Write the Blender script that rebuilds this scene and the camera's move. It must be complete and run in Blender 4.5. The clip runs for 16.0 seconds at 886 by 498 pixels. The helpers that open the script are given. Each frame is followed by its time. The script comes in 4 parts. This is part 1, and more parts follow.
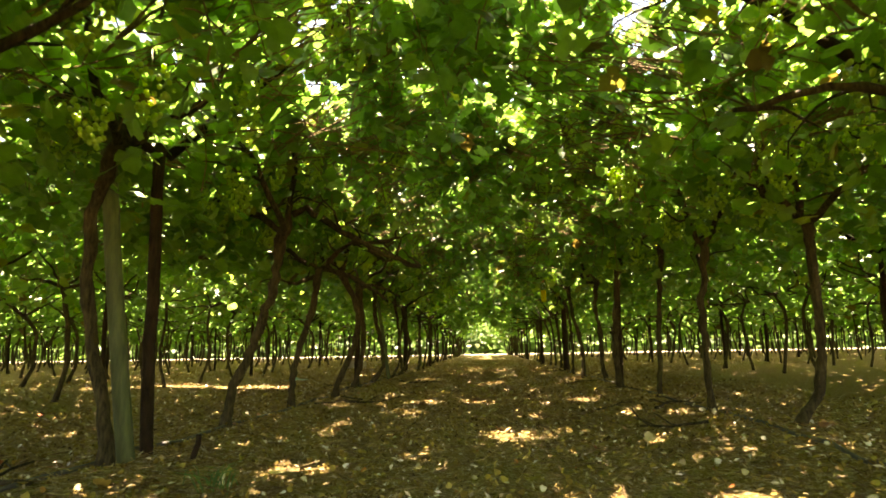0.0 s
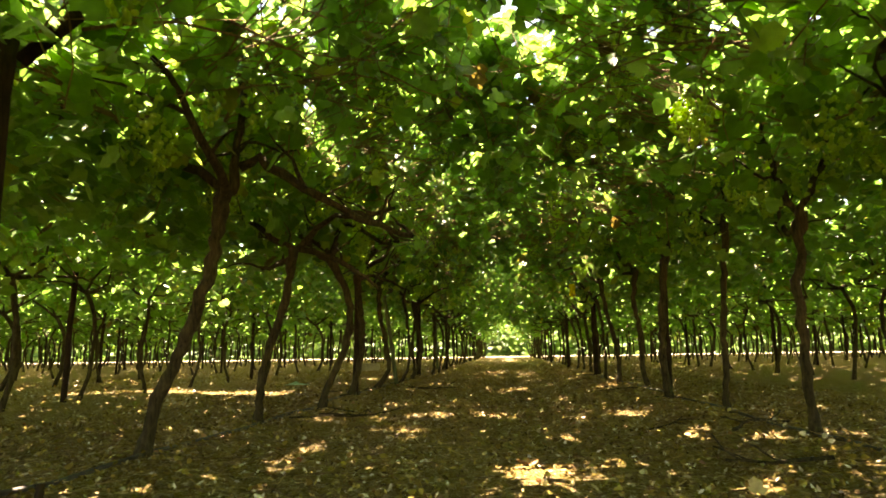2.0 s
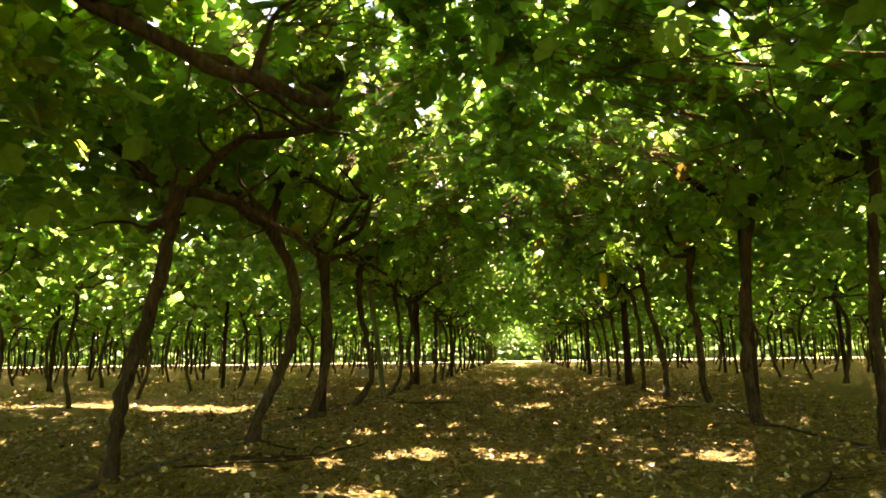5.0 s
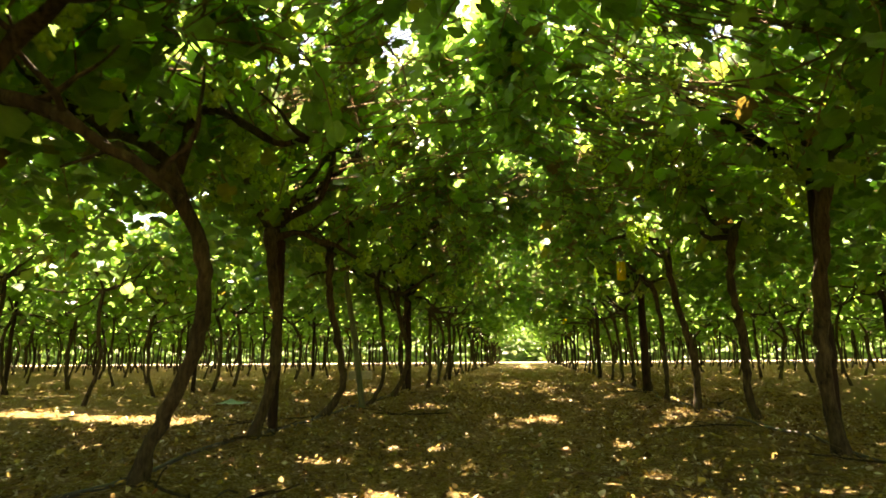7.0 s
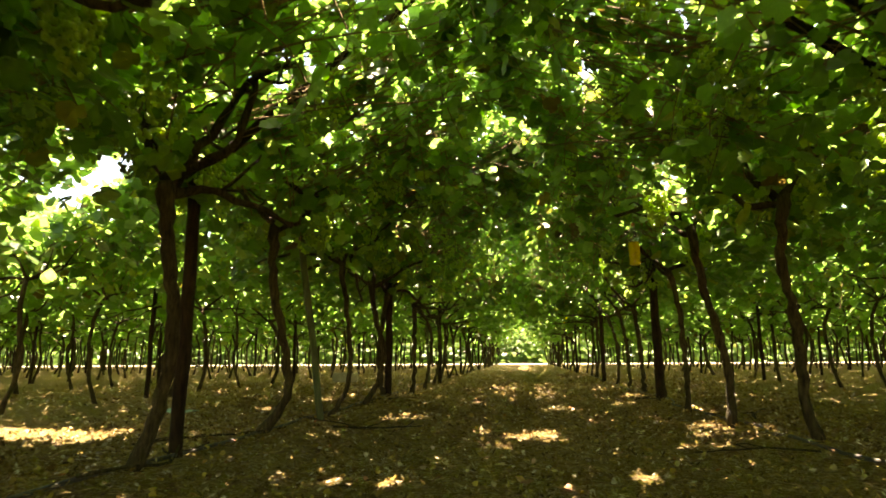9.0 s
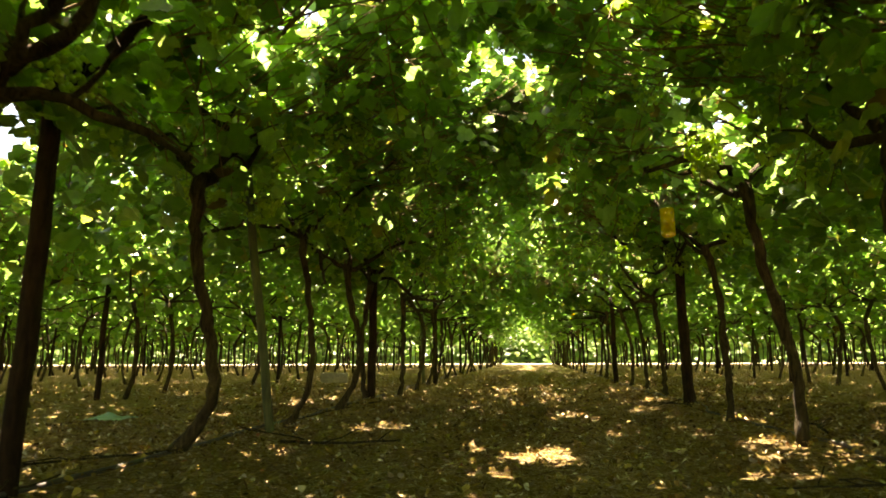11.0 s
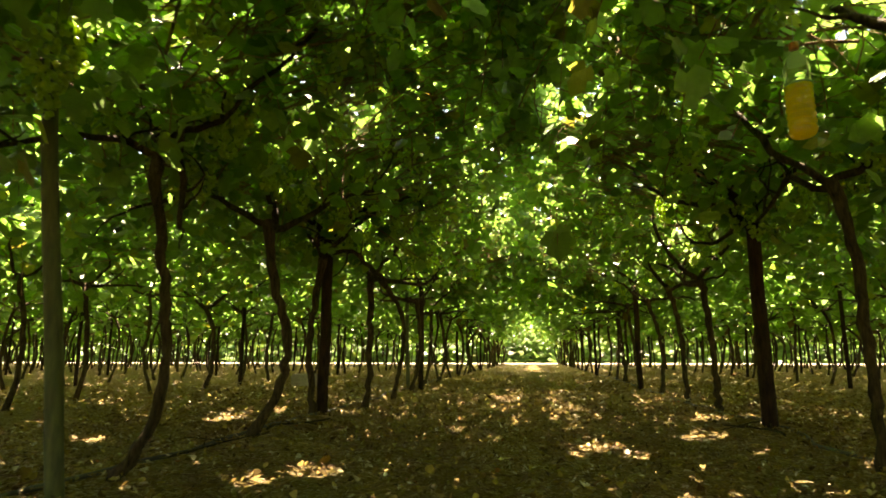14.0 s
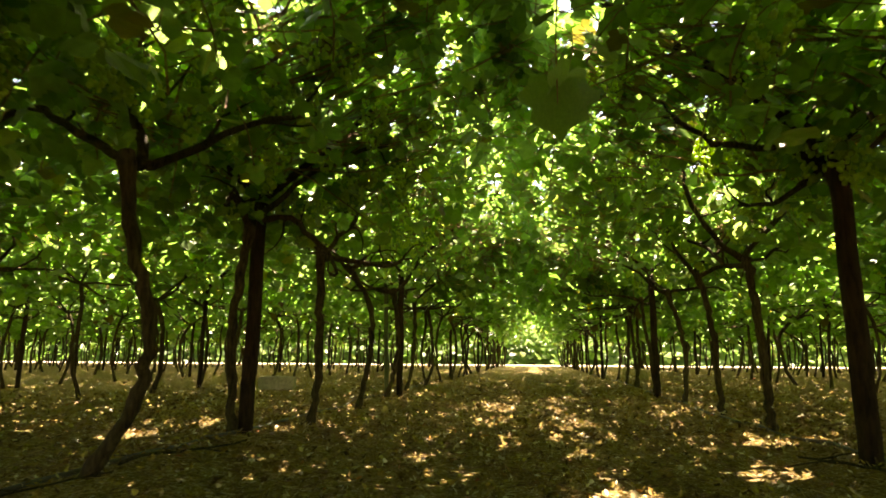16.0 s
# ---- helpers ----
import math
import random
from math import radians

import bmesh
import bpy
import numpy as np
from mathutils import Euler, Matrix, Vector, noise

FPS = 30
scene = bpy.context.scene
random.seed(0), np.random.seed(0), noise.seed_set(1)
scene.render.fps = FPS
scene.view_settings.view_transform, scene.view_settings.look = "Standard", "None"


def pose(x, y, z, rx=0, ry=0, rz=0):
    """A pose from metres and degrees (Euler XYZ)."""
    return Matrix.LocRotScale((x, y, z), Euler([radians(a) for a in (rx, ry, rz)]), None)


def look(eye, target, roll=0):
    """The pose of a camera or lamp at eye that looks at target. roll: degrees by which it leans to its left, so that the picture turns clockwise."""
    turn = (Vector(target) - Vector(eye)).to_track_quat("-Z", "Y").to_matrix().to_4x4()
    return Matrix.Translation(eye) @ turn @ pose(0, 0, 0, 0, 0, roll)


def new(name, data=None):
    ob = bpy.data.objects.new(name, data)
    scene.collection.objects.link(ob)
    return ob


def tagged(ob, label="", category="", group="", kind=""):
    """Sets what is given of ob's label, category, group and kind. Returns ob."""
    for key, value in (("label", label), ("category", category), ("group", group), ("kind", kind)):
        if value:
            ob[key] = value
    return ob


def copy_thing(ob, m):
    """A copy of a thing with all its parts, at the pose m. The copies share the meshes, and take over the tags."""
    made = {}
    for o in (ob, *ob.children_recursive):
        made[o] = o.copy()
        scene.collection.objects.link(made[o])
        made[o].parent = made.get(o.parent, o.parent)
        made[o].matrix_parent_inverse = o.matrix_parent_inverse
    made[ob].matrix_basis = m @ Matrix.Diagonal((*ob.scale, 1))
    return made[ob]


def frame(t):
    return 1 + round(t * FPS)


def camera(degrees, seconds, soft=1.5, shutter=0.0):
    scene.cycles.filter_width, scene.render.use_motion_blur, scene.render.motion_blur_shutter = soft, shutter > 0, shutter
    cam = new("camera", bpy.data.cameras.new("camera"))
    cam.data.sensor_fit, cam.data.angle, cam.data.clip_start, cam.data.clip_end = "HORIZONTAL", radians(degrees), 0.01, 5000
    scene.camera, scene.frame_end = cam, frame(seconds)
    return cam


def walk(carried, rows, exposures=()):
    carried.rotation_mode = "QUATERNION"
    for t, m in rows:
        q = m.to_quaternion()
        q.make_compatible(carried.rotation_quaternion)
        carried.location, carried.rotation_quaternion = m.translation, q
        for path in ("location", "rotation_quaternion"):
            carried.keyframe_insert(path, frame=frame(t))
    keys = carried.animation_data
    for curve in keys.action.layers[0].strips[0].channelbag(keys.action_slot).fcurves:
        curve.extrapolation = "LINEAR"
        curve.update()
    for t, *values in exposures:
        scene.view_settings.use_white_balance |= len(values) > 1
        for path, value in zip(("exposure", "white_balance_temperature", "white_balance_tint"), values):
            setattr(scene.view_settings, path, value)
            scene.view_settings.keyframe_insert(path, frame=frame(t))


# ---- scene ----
cam = camera(73.9, 16.0, 1.75, 0.4)
EXPOSURE, KELVIN, TINT = 3.82, 9350, 18
PATH = [
    (0, (0.087, 0.000, 0.498), (-0.049, 1.967, 0.830), -1.0),
    (0.5, (0.088, 0.260, 0.501), (-0.066, 2.227, 0.833), -1.0),
    (1, (0.096, 0.547, 0.486), (-0.080, 2.511, 0.823), -1.0),
    (1.5, (0.113, 0.799, 0.478), (-0.082, 2.760, 0.818), -0.9),
    (2, (0.110, 1.067, 0.487), (-0.099, 3.026, 0.827), -0.9),
    (2.5, (0.113, 1.294, 0.490), (-0.109, 3.252, 0.832), -0.8),
    (3, (0.088, 1.566, 0.486), (-0.139, 3.523, 0.830), -0.8),
    (3.5, (0.060, 1.809, 0.499), (-0.167, 3.766, 0.843), -1.1),
    (4, (0.050, 2.104, 0.499), (-0.180, 4.060, 0.846), -1.0),
    (6.5, (0.074, 3.399, 0.498), (-0.184, 5.350, 0.855), -0.6),
    (7, (0.085, 3.644, 0.516), (-0.176, 5.594, 0.870), -0.5),
    (7.5, (0.096, 3.879, 0.521), (-0.168, 5.830, 0.878), -0.4),
    (8, (0.088, 4.132, 0.523), (-0.172, 6.083, 0.880), -0.4),
    (8.5, (0.111, 4.352, 0.506), (-0.151, 6.302, 0.865), -0.3),
    (9, (0.143, 4.625, 0.505), (-0.120, 6.575, 0.864), -0.4),
    (11.5, (0.142, 5.864, 0.474), (-0.138, 7.812, 0.833), -0.2),
    (12, (0.123, 6.157, 0.485), (-0.162, 8.104, 0.841), -0.1),
    (12.5, (0.113, 6.409, 0.480), (-0.175, 8.355, 0.837), 0.1),
    (13, (0.115, 6.708, 0.478), (-0.175, 8.654, 0.835), -0.0),
    (13.5, (0.118, 6.981, 0.479), (-0.172, 8.927, 0.836), 0.0),
    (14, (0.118, 7.274, 0.488), (-0.172, 9.221, 0.843), 0.0),
    (14.5, (0.129, 7.550, 0.488), (-0.163, 9.497, 0.844), 0.2),
    (15, (0.144, 7.868, 0.475), (-0.149, 9.813, 0.834), 0.1),
    (15.5, (0.162, 8.148, 0.477), (-0.136, 10.093, 0.837), 0.1),
    (16, (0.173, 8.461, 0.479), (-0.128, 10.405, 0.838), 0.3),
]
walk(cam, [(t, look(eye, target, roll)) for t, eye, target, roll in PATH], [(0.0, EXPOSURE + 0.1, KELVIN, TINT), (4.0, EXPOSURE + 0.06, KELVIN, TINT), (5.5, EXPOSURE + 0.16, KELVIN, TINT), (6.5, EXPOSURE + 0.28, KELVIN, TINT), (7.0, EXPOSURE + 0.06, KELVIN, TINT), (9.0, EXPOSURE, KELVIN, TINT), (14.0, EXPOSURE - 0.08, KELVIN, TINT), (16.0, EXPOSURE - 0.06, KELVIN, TINT)])

# ---- light: a high summer sun over the leaf roof ----
SUN_ELEVATION, SUN_AZIMUTH = radians(73), radians(-6)   # azimuth from +y towards +x
world = bpy.data.worlds.new("sky")
scene.world = world
world.use_nodes = True
wn = world.node_tree.nodes
sky = wn.new("ShaderNodeTexSky")
sky.sky_type, sky.sun_disc = "NISHITA", False
sky.sun_elevation, sky.sun_rotation = SUN_ELEVATION, SUN_AZIMUTH
wn["Background"].inputs["Strength"].default_value = 0.062
world.node_tree.links.new(sky.outputs["Color"], wn["Background"].inputs["Color"])
sun_data = bpy.data.lights.new("sun", "SUN")
sun_data.energy, sun_data.angle, sun_data.color = 5.0, radians(0.53), (1.0, 0.97, 0.94)
sun = new("sun", sun_data)
sx = math.cos(SUN_ELEVATION) * math.sin(SUN_AZIMUTH)
sy = math.cos(SUN_ELEVATION) * math.cos(SUN_AZIMUTH)
sun.matrix_world = look((sx * 60, sy * 60, math.sin(SUN_ELEVATION) * 60), (0, 0, 0))


# ---- materials ----
def material(name):
    m = bpy.data.materials.new(name)
    m.use_nodes = True
    nt = m.node_tree
    return m, nt, nt.nodes["Principled BSDF"], nt.nodes["Material Output"]


def node(nt, kind, **values):
    n = nt.nodes.new(kind)
    for key, value in values.items():
        n.inputs[key.replace("_", " ")].default_value = value
    return n


def ramp(nt, source, stops):
    n = nt.nodes.new("ShaderNodeValToRGB")
    els = n.color_ramp.elements
    while len(els) < len(stops):
        els.new(0.5)
    for e, (p, c) in zip(els, stops):
        e.position, e.color = p, (*c, 1)
    nt.links.new(source, n.inputs["Fac"])
    return n


def coords(nt, scale=(1, 1, 1)):
    tc = nt.nodes.new("ShaderNodeTexCoord")
    mp = nt.nodes.new("ShaderNodeMapping")
    mp.inputs["Scale"].default_value = scale
    nt.links.new(tc.outputs["Object"], mp.inputs["Vector"])
    return mp.outputs["Vector"]


def noise_tex(nt, vec, scale, detail=4.0, rough=0.55):
    n = node(nt, "ShaderNodeTexNoise", Scale=scale, Detail=detail, Roughness=rough)
    nt.links.new(vec, n.inputs["Vector"])
    return n


def bump(nt, height, bsdf, strength, distance):
    b = node(nt, "ShaderNodeBump", Strength=strength, Distance=distance)
    nt.links.new(height, b.inputs["Height"])
    nt.links.new(b.outputs["Normal"], bsdf.inputs["Normal"])
    return b


def mixed(nt, fac, a, b, blend="MIX"):
    n = nt.nodes.new("ShaderNodeMix")
    n.data_type, n.blend_type = "RGBA", blend
    for sock, value in ((n.inputs[0], fac), (n.inputs[6], a), (n.inputs[7], b)):
        if hasattr(value, "is_linked"):
            nt.links.new(value, sock)
        else:
            sock.default_value = value if not isinstance(value, tuple) else (*value, 1)
    return n.outputs[2]


def leaf_material(name, per_object=False, passing=0.50, pale=0.0):
    """Living vine leaf: glossy darker top, light passes through it yellow-green; a few are yellowed or brown."""
    m, nt, p, out = material(name)
    if per_object:
        rnd = nt.nodes.new("ShaderNodeObjectInfo").outputs["Random"]
    else:
        rnd = nt.nodes.new("ShaderNodeNewGeometry").outputs["Random Per Island"]
    top = ramp(nt, rnd, [(0.0, (0.056, 0.120, 0.013)), (0.5, (0.098, 0.188, 0.019)), (0.86, (0.145, 0.245, 0.030)),
                         (0.945, (0.12, 0.19, 0.025)), (0.975, (0.20, 0.21, 0.03)), (0.995, (0.12, 0.075, 0.020)), (1.0, (0.10, 0.055, 0.018))])
    under = ramp(nt, rnd, [(0.0, (0.135, 0.300, 0.042)), (0.5, (0.228, 0.430, 0.074)), (0.86, (0.345, 0.545, 0.16)),
                           (0.945, (0.44, 0.56, 0.08)), (0.975, (0.37, 0.41, 0.05)), (0.995, (0.15, 0.10, 0.020)), (1.0, (0.11, 0.07, 0.015))])
    vec = coords(nt)
    blot = noise_tex(nt, vec, 26, 3)
    shade = ramp(nt, blot.outputs["Fac"], [(0.3, (0.72, 0.76, 0.7)), (0.7, (1.05, 1.05, 1.05))])
    upper = mixed(nt, pale, top.outputs["Color"], (0.50, 0.55, 0.25))
    lower = mixed(nt, pale, under.outputs["Color"], (0.70, 0.74, 0.35))
    nt.links.new(mixed(nt, 1.0, upper, shade.outputs["Color"], "MULTIPLY"), p.inputs["Base Color"])
    p.inputs["Roughness"].default_value = 0.38 + 1.5 * pale
    p.inputs["Specular IOR Level"].default_value = 0.36
    vein = noise_tex(nt, vec, 90, 2)
    bump(nt, vein.outputs["Fac"], p, 0.35, 0.004)
    tr = nt.nodes.new("ShaderNodeBsdfTranslucent")
    nt.links.new(mixed(nt, 1.0, lower, shade.outputs["Color"], "MULTIPLY"), tr.inputs["Color"])
    mix = nt.nodes.new("ShaderNodeMixShader")
    mix.inputs[0].default_value = passing
    nt.links.new(p.outputs[0], mix.inputs[1])
    nt.links.new(tr.outputs[0], mix.inputs[2])
    nt.links.new(mix.outputs[0], out.inputs["Surface"])
    return m


def bark_material(name, dark, light, scale=1.0):
    m, nt, p, out = material(name)
    vec = coords(nt, (1, 1, 0.16))
    strips = noise_tex(nt, vec, 70 * scale, 6, 0.7)
    patches = noise_tex(nt, coords(nt), 7 * scale, 4)
    a = ramp(nt, strips.outputs["Fac"], [(0.32, dark), (0.68, light)])
    b = ramp(nt, patches.outputs["Fac"], [(0.35, (0.6, 0.58, 0.55)), (0.65, (1.1, 1.05, 1.0))])
    nt.links.new(mixed(nt, 1.0, a.outputs["Color"], b.outputs["Color"], "MULTIPLY"), p.inputs["Base Color"])
    p.inputs["Roughness"].default_value = 0.9
    p.inputs["Specular IOR Level"].default_value = 0.15
    bump(nt, strips.outputs["Fac"], p, 1.0, 0.02)
    return m


def speckled(name, dark, light, scale, roughness=0.8, relief=0.3, depth=0.004, stretch=(1, 1, 1)):
    m, nt, p, out = material(name)
    vec = coords(nt, stretch)
    fine = noise_tex(nt, vec, scale, 6, 0.65)
    wide = noise_tex(nt, vec, scale * 0.12, 3)
    a = ramp(nt, fine.outputs["Fac"], [(0.3, dark), (0.7, light)])
    b = ramp(nt, wide.outputs["Fac"], [(0.35, (0.7, 0.7, 0.68)), (0.65, (1.08, 1.06, 1.04))])
    nt.links.new(mixed(nt, 1.0, a.outputs["Color"], b.outputs["Color"], "MULTIPLY"), p.inputs["Base Color"])
    p.inputs["Roughness"].default_value = roughness
    bump(nt, fine.outputs["Fac"], p, relief, depth)
    return m


def soil_material():
    """Ochre soil under a mat of broken dry leaves: two sizes of flakes over crumbs, each flake with its own tone."""
    m, nt, p, out = material("leaf_strewn_soil")
    vec = coords(nt)
    wide = noise_tex(nt, vec, 0.9, 5, 0.6)
    fine = noise_tex(nt, vec, 60, 6, 0.75)
    warp = noise_tex(nt, vec, 30, 3)
    shift = nt.nodes.new("ShaderNodeVectorMath")
    shift.operation = "MULTIPLY_ADD"
    shift.inputs[1].default_value = (0.035, 0.035, 0.0)
    nt.links.new(warp.outputs["Color"], shift.inputs[0])
    nt.links.new(vec, shift.inputs[2])
    tones = [(0.0, (0.070, 0.041, 0.007)), (0.3, (0.182, 0.118, 0.018)), (0.7, (0.325, 0.230, 0.062)), (0.88, (0.520, 0.415, 0.290)), (1.0, (0.680, 0.585, 0.450))]
    layers, heights = [], []
    for scale, stretch in ((46, (1, 1.5, 1)), (105, (2.2, 1, 1))):
        mp = nt.nodes.new("ShaderNodeMapping")
        mp.inputs["Scale"].default_value = stretch
        nt.links.new(shift.outputs[0], mp.inputs["Vector"])
        cells = node(nt, "ShaderNodeTexVoronoi", Scale=scale)
        nt.links.new(mp.outputs["Vector"], cells.inputs["Vector"])
        pick = nt.nodes.new("ShaderNodeSeparateColor")
        nt.links.new(cells.outputs["Color"], pick.inputs[0])
        layers.append(ramp(nt, pick.outputs[0], tones).outputs["Color"])
        heights.append((pick.outputs[1], cells.outputs["Distance"]))
    both = mixed(nt, ramp(nt, fine.outputs["Fac"], [(0.45, (0, 0, 0)), (0.55, (1, 1, 1))]).outputs["Color"], layers[0], layers[1])
    crumbs = ramp(nt, fine.outputs["Fac"], [(0.3, (0.080, 0.048, 0.008)), (0.5, (0.286, 0.198, 0.048)), (0.7, (0.520, 0.405, 0.260))])
    share = ramp(nt, wide.outputs["Fac"], [(0.38, (0.35, 0.35, 0.35)), (0.62, (0.9, 0.9, 0.9))])
    nt.links.new(mixed(nt, share.outputs["Color"], crumbs.outputs["Color"], both), p.inputs["Base Color"])
    p.inputs["Roughness"].default_value = 0.9
    p.inputs["Specular IOR Level"].default_value = 0.08
    total = fine.outputs["Fac"]
    for tilt, edge in heights:
        for sock, gain in ((tilt, 0.8), (edge, -0.8)):
            add = nt.nodes.new("ShaderNodeMath")
            add.operation = "MULTIPLY_ADD"
            add.inputs[1].default_value = gain
            nt.links.new(sock, add.inputs[0])
            nt.links.new(total, add.inputs[2])
            total = add.outputs[0]
    bump(nt, total, p, 1.0, 0.022)
    return m


def litter_material():
    m, nt, p, out = material("dry_leaf")
    rnd = nt.nodes.new("ShaderNodeNewGeometry").outputs["Random Per Island"]
    c = ramp(nt, rnd, [(0.0, (0.080, 0.046, 0.007)), (0.45, (0.240, 0.157, 0.026)), (0.78, (0.405, 0.292, 0.075)),
                       (0.90, (0.580, 0.475, 0.310)), (0.976, (0.720, 0.645, 0.510)), (0.984, (0.420, 0.130, 0.035)), (1.0, (0.230, 0.240, 0.050))])
    blot = noise_tex(nt, coords(nt), 60, 3)
    s = ramp(nt, blot.outputs["Fac"], [(0.3, (0.7, 0.68, 0.64)), (0.7, (1.05, 1.04, 1.0))])
    nt.links.new(mixed(nt, 1.0, c.outputs["Color"], s.outputs["Color"], "MULTIPLY"), p.inputs["Base Color"])
    p.inputs["Roughness"].default_value = 0.7
    p.inputs["Specular IOR Level"].default_value = 0.2
    return m


def grape_material():
    m, nt, p, out = material("green_grape")
    rnd = nt.nodes.new("ShaderNodeNewGeometry").outputs["Random Per Island"]
    c = ramp(nt, rnd, [(0.0, (0.20, 0.38, 0.04)), (0.6, (0.30, 0.48, 0.06)), (1.0, (0.46, 0.58, 0.10))])
    nt.links.new(c.outputs["Color"], p.inputs["Base Color"])
    p.inputs["Roughness"].default_value = 0.38
    tr = nt.nodes.new("ShaderNodeBsdfTranslucent")
    tr.inputs["Color"].default_value = (0.62, 0.82, 0.12, 1)
    mix = nt.nodes.new("ShaderNodeMixShader")
    mix.inputs[0].default_value = 0.38
    nt.links.new(p.outputs[0], mix.inputs[1])
    nt.links.new(tr.outputs[0], mix.inputs[2])
    nt.links.new(mix.outputs[0], out.inputs["Surface"])
    return m


LEAF = leaf_material("vine_leaf", False, 0.54)
HEDGE_LEAF = leaf_material("bright_tree_leaf", False, 0.50, 0.06)
LEAF_SINGLE = leaf_material("vine_leaf_single", True, 0.40)
BARK = bark_material("vine_bark", (0.012, 0.009, 0.004), (0.112, 0.088, 0.040))
CANE = bark_material("cane_bark", (0.12, 0.07, 0.03), (0.40, 0.27, 0.13), 2.0)
DARK_WOOD = bark_material("creosoted_wood", (0.013, 0.0085, 0.0045), (0.052, 0.032, 0.016), 0.7)
PALE_WOOD = speckled("weathered_grey_pole", (0.048, 0.060, 0.020), (0.105, 0.124, 0.042), 60, 0.85, 0.4, 0.003, (1, 1, 0.15))
WIRE = speckled("galvanised_wire", (0.20, 0.20, 0.19), (0.34, 0.34, 0.33), 80, 0.45, 0.1, 0.001)
SOIL = soil_material()
LITTER = litter_material()
GRAPE = grape_material()
HOSE = speckled("dusty_black_polythene", (0.035, 0.032, 0.028), (0.11, 0.095, 0.075), 50, 0.6, 0.1, 0.001)
PALE_EARTH = speckled("sunlit_farm_track", (0.22, 0.18, 0.11), (0.46, 0.39, 0.27), 2.5, 0.95, 0.4, 0.01)
GRASS = speckled("short_grass", (0.05, 0.13, 0.015), (0.13, 0.24, 0.04), 50, 0.6, 0.1, 0.001)
STRAW = speckled("dry_straw", (0.29, 0.18, 0.055), (0.62, 0.44, 0.19), 14, 0.75, 0.1, 0.001)
STONE = speckled("pale_limewashed_block", (0.24, 0.20, 0.13), (0.44, 0.38, 0.27), 30, 0.9, 0.5, 0.006)
SHEET = speckled("faded_green_plastic", (0.16, 0.30, 0.20), (0.28, 0.44, 0.32), 25, 0.45, 0.2, 0.003)


def clear_plastic():
    m, nt, p, out = material("clear_bottle_plastic")
    p.inputs["Base Color"].default_value = (0.93, 0.97, 0.90, 1)
    p.inputs["Roughness"].default_value = 0.06
    p.inputs["IOR"].default_value = 1.04
    p.inputs["Transmission Weight"].default_value = 0.88
    return m


def bait_liquid():
    m, nt, p, out = material("amber_bait")
    vec = coords(nt, (0.6, 0.6, 8))
    n = noise_tex(nt, vec, 6, 3)
    c = ramp(nt, n.outputs["Fac"], [(0.3, (0.92, 0.62, 0.010)), (0.7, (0.96, 0.74, 0.020))])
    nt.links.new(c.outputs["Color"], p.inputs["Base Color"])
    p.inputs["Roughness"].default_value = 0.25
    tr = nt.nodes.new("ShaderNodeBsdfTranslucent")
    tr.inputs["Color"].default_value = (1.0, 0.80, 0.012, 1)
    mix = nt.nodes.new("ShaderNodeMixShader")
    mix.inputs[0].default_value = 0.75
    nt.links.new(p.outputs[0], mix.inputs[1])
    nt.links.new(tr.outputs[0], mix.inputs[2])
    nt.links.new(mix.outputs[0], out.inputs["Surface"])
    return m


PLASTIC, BAIT = clear_plastic(), bait_liquid()
CAP = speckled("orange_cap_plastic", (0.55, 0.16, 0.03), (0.65, 0.22, 0.05), 20, 0.4, 0.05, 0.001)


# ---- mesh helpers ----
def mesh_of(name, verts, faces, mat, smooth=True):
    me = bpy.data.meshes.new(name)
    me.from_pydata([tuple(v) for v in verts], [], faces)
    me.materials.append(mat)
    if smooth:
        me.polygons.foreach_set("use_smooth", [True] * len(me.polygons))
    me.update()
    return me


def part_mesh(name, me, parent, label="", matrix=None):
    ob = new(name, me)
    ob.parent = parent
    if matrix is not None:
        ob.matrix_basis = matrix
    return tagged(ob, label=label)


def thing(name, label, category, at=(0, 0, 0), group="", kind="", turn=0.0):
    ob = new(name)
    ob.empty_display_size = 0.1
    ob.matrix_basis = pose(*at, 0, 0, turn)
    return tagged(ob, label, category, group, kind)


def sweep(points, radii, sides, rough=0.0, rng=None, verts=None, faces=None, capped=True):
    """A tube along points, its skin uneven by rough; adds to verts and faces."""
    verts = [] if verts is None else verts
    faces = [] if faces is None else faces
    pts = [Vector(p) for p in points]
    first = len(verts)
    up = Vector((0.31, 0.95, 0.05))
    for i, p in enumerate(pts):
        d = (pts[min(i + 1, len(pts) - 1)] - pts[max(i - 1, 0)]).normalized()
        u = d.cross(up).normalized()
        v = d.cross(u)
        for k in range(sides):
            a = 2 * math.pi * k / sides
            r = radii[i]
            if rough:
                r *= 1 + rough * (noise.noise(p * 11 + Vector((math.cos(a), math.sin(a), 0)) * 1.7) + 0.5 * noise.noise(p * 3 + Vector((math.cos(a), math.sin(a), 0)) * 4.5) + 0.5 * rng.uniform(-1, 1))
            verts.append(p + (u * math.cos(a) + v * math.sin(a)) * r)
    for i in range(len(pts) - 1):
        for k in range(sides):
            a, b = first + i * sides + k, first + i * sides + (k + 1) % sides
            faces.append((a, b, b + sides, a + sides))
    if capped:
        faces.append(tuple(first + k for k in reversed(range(sides))))
        faces.append(tuple(first + (len(pts) - 1) * sides + k for k in range(sides)))
    return verts, faces


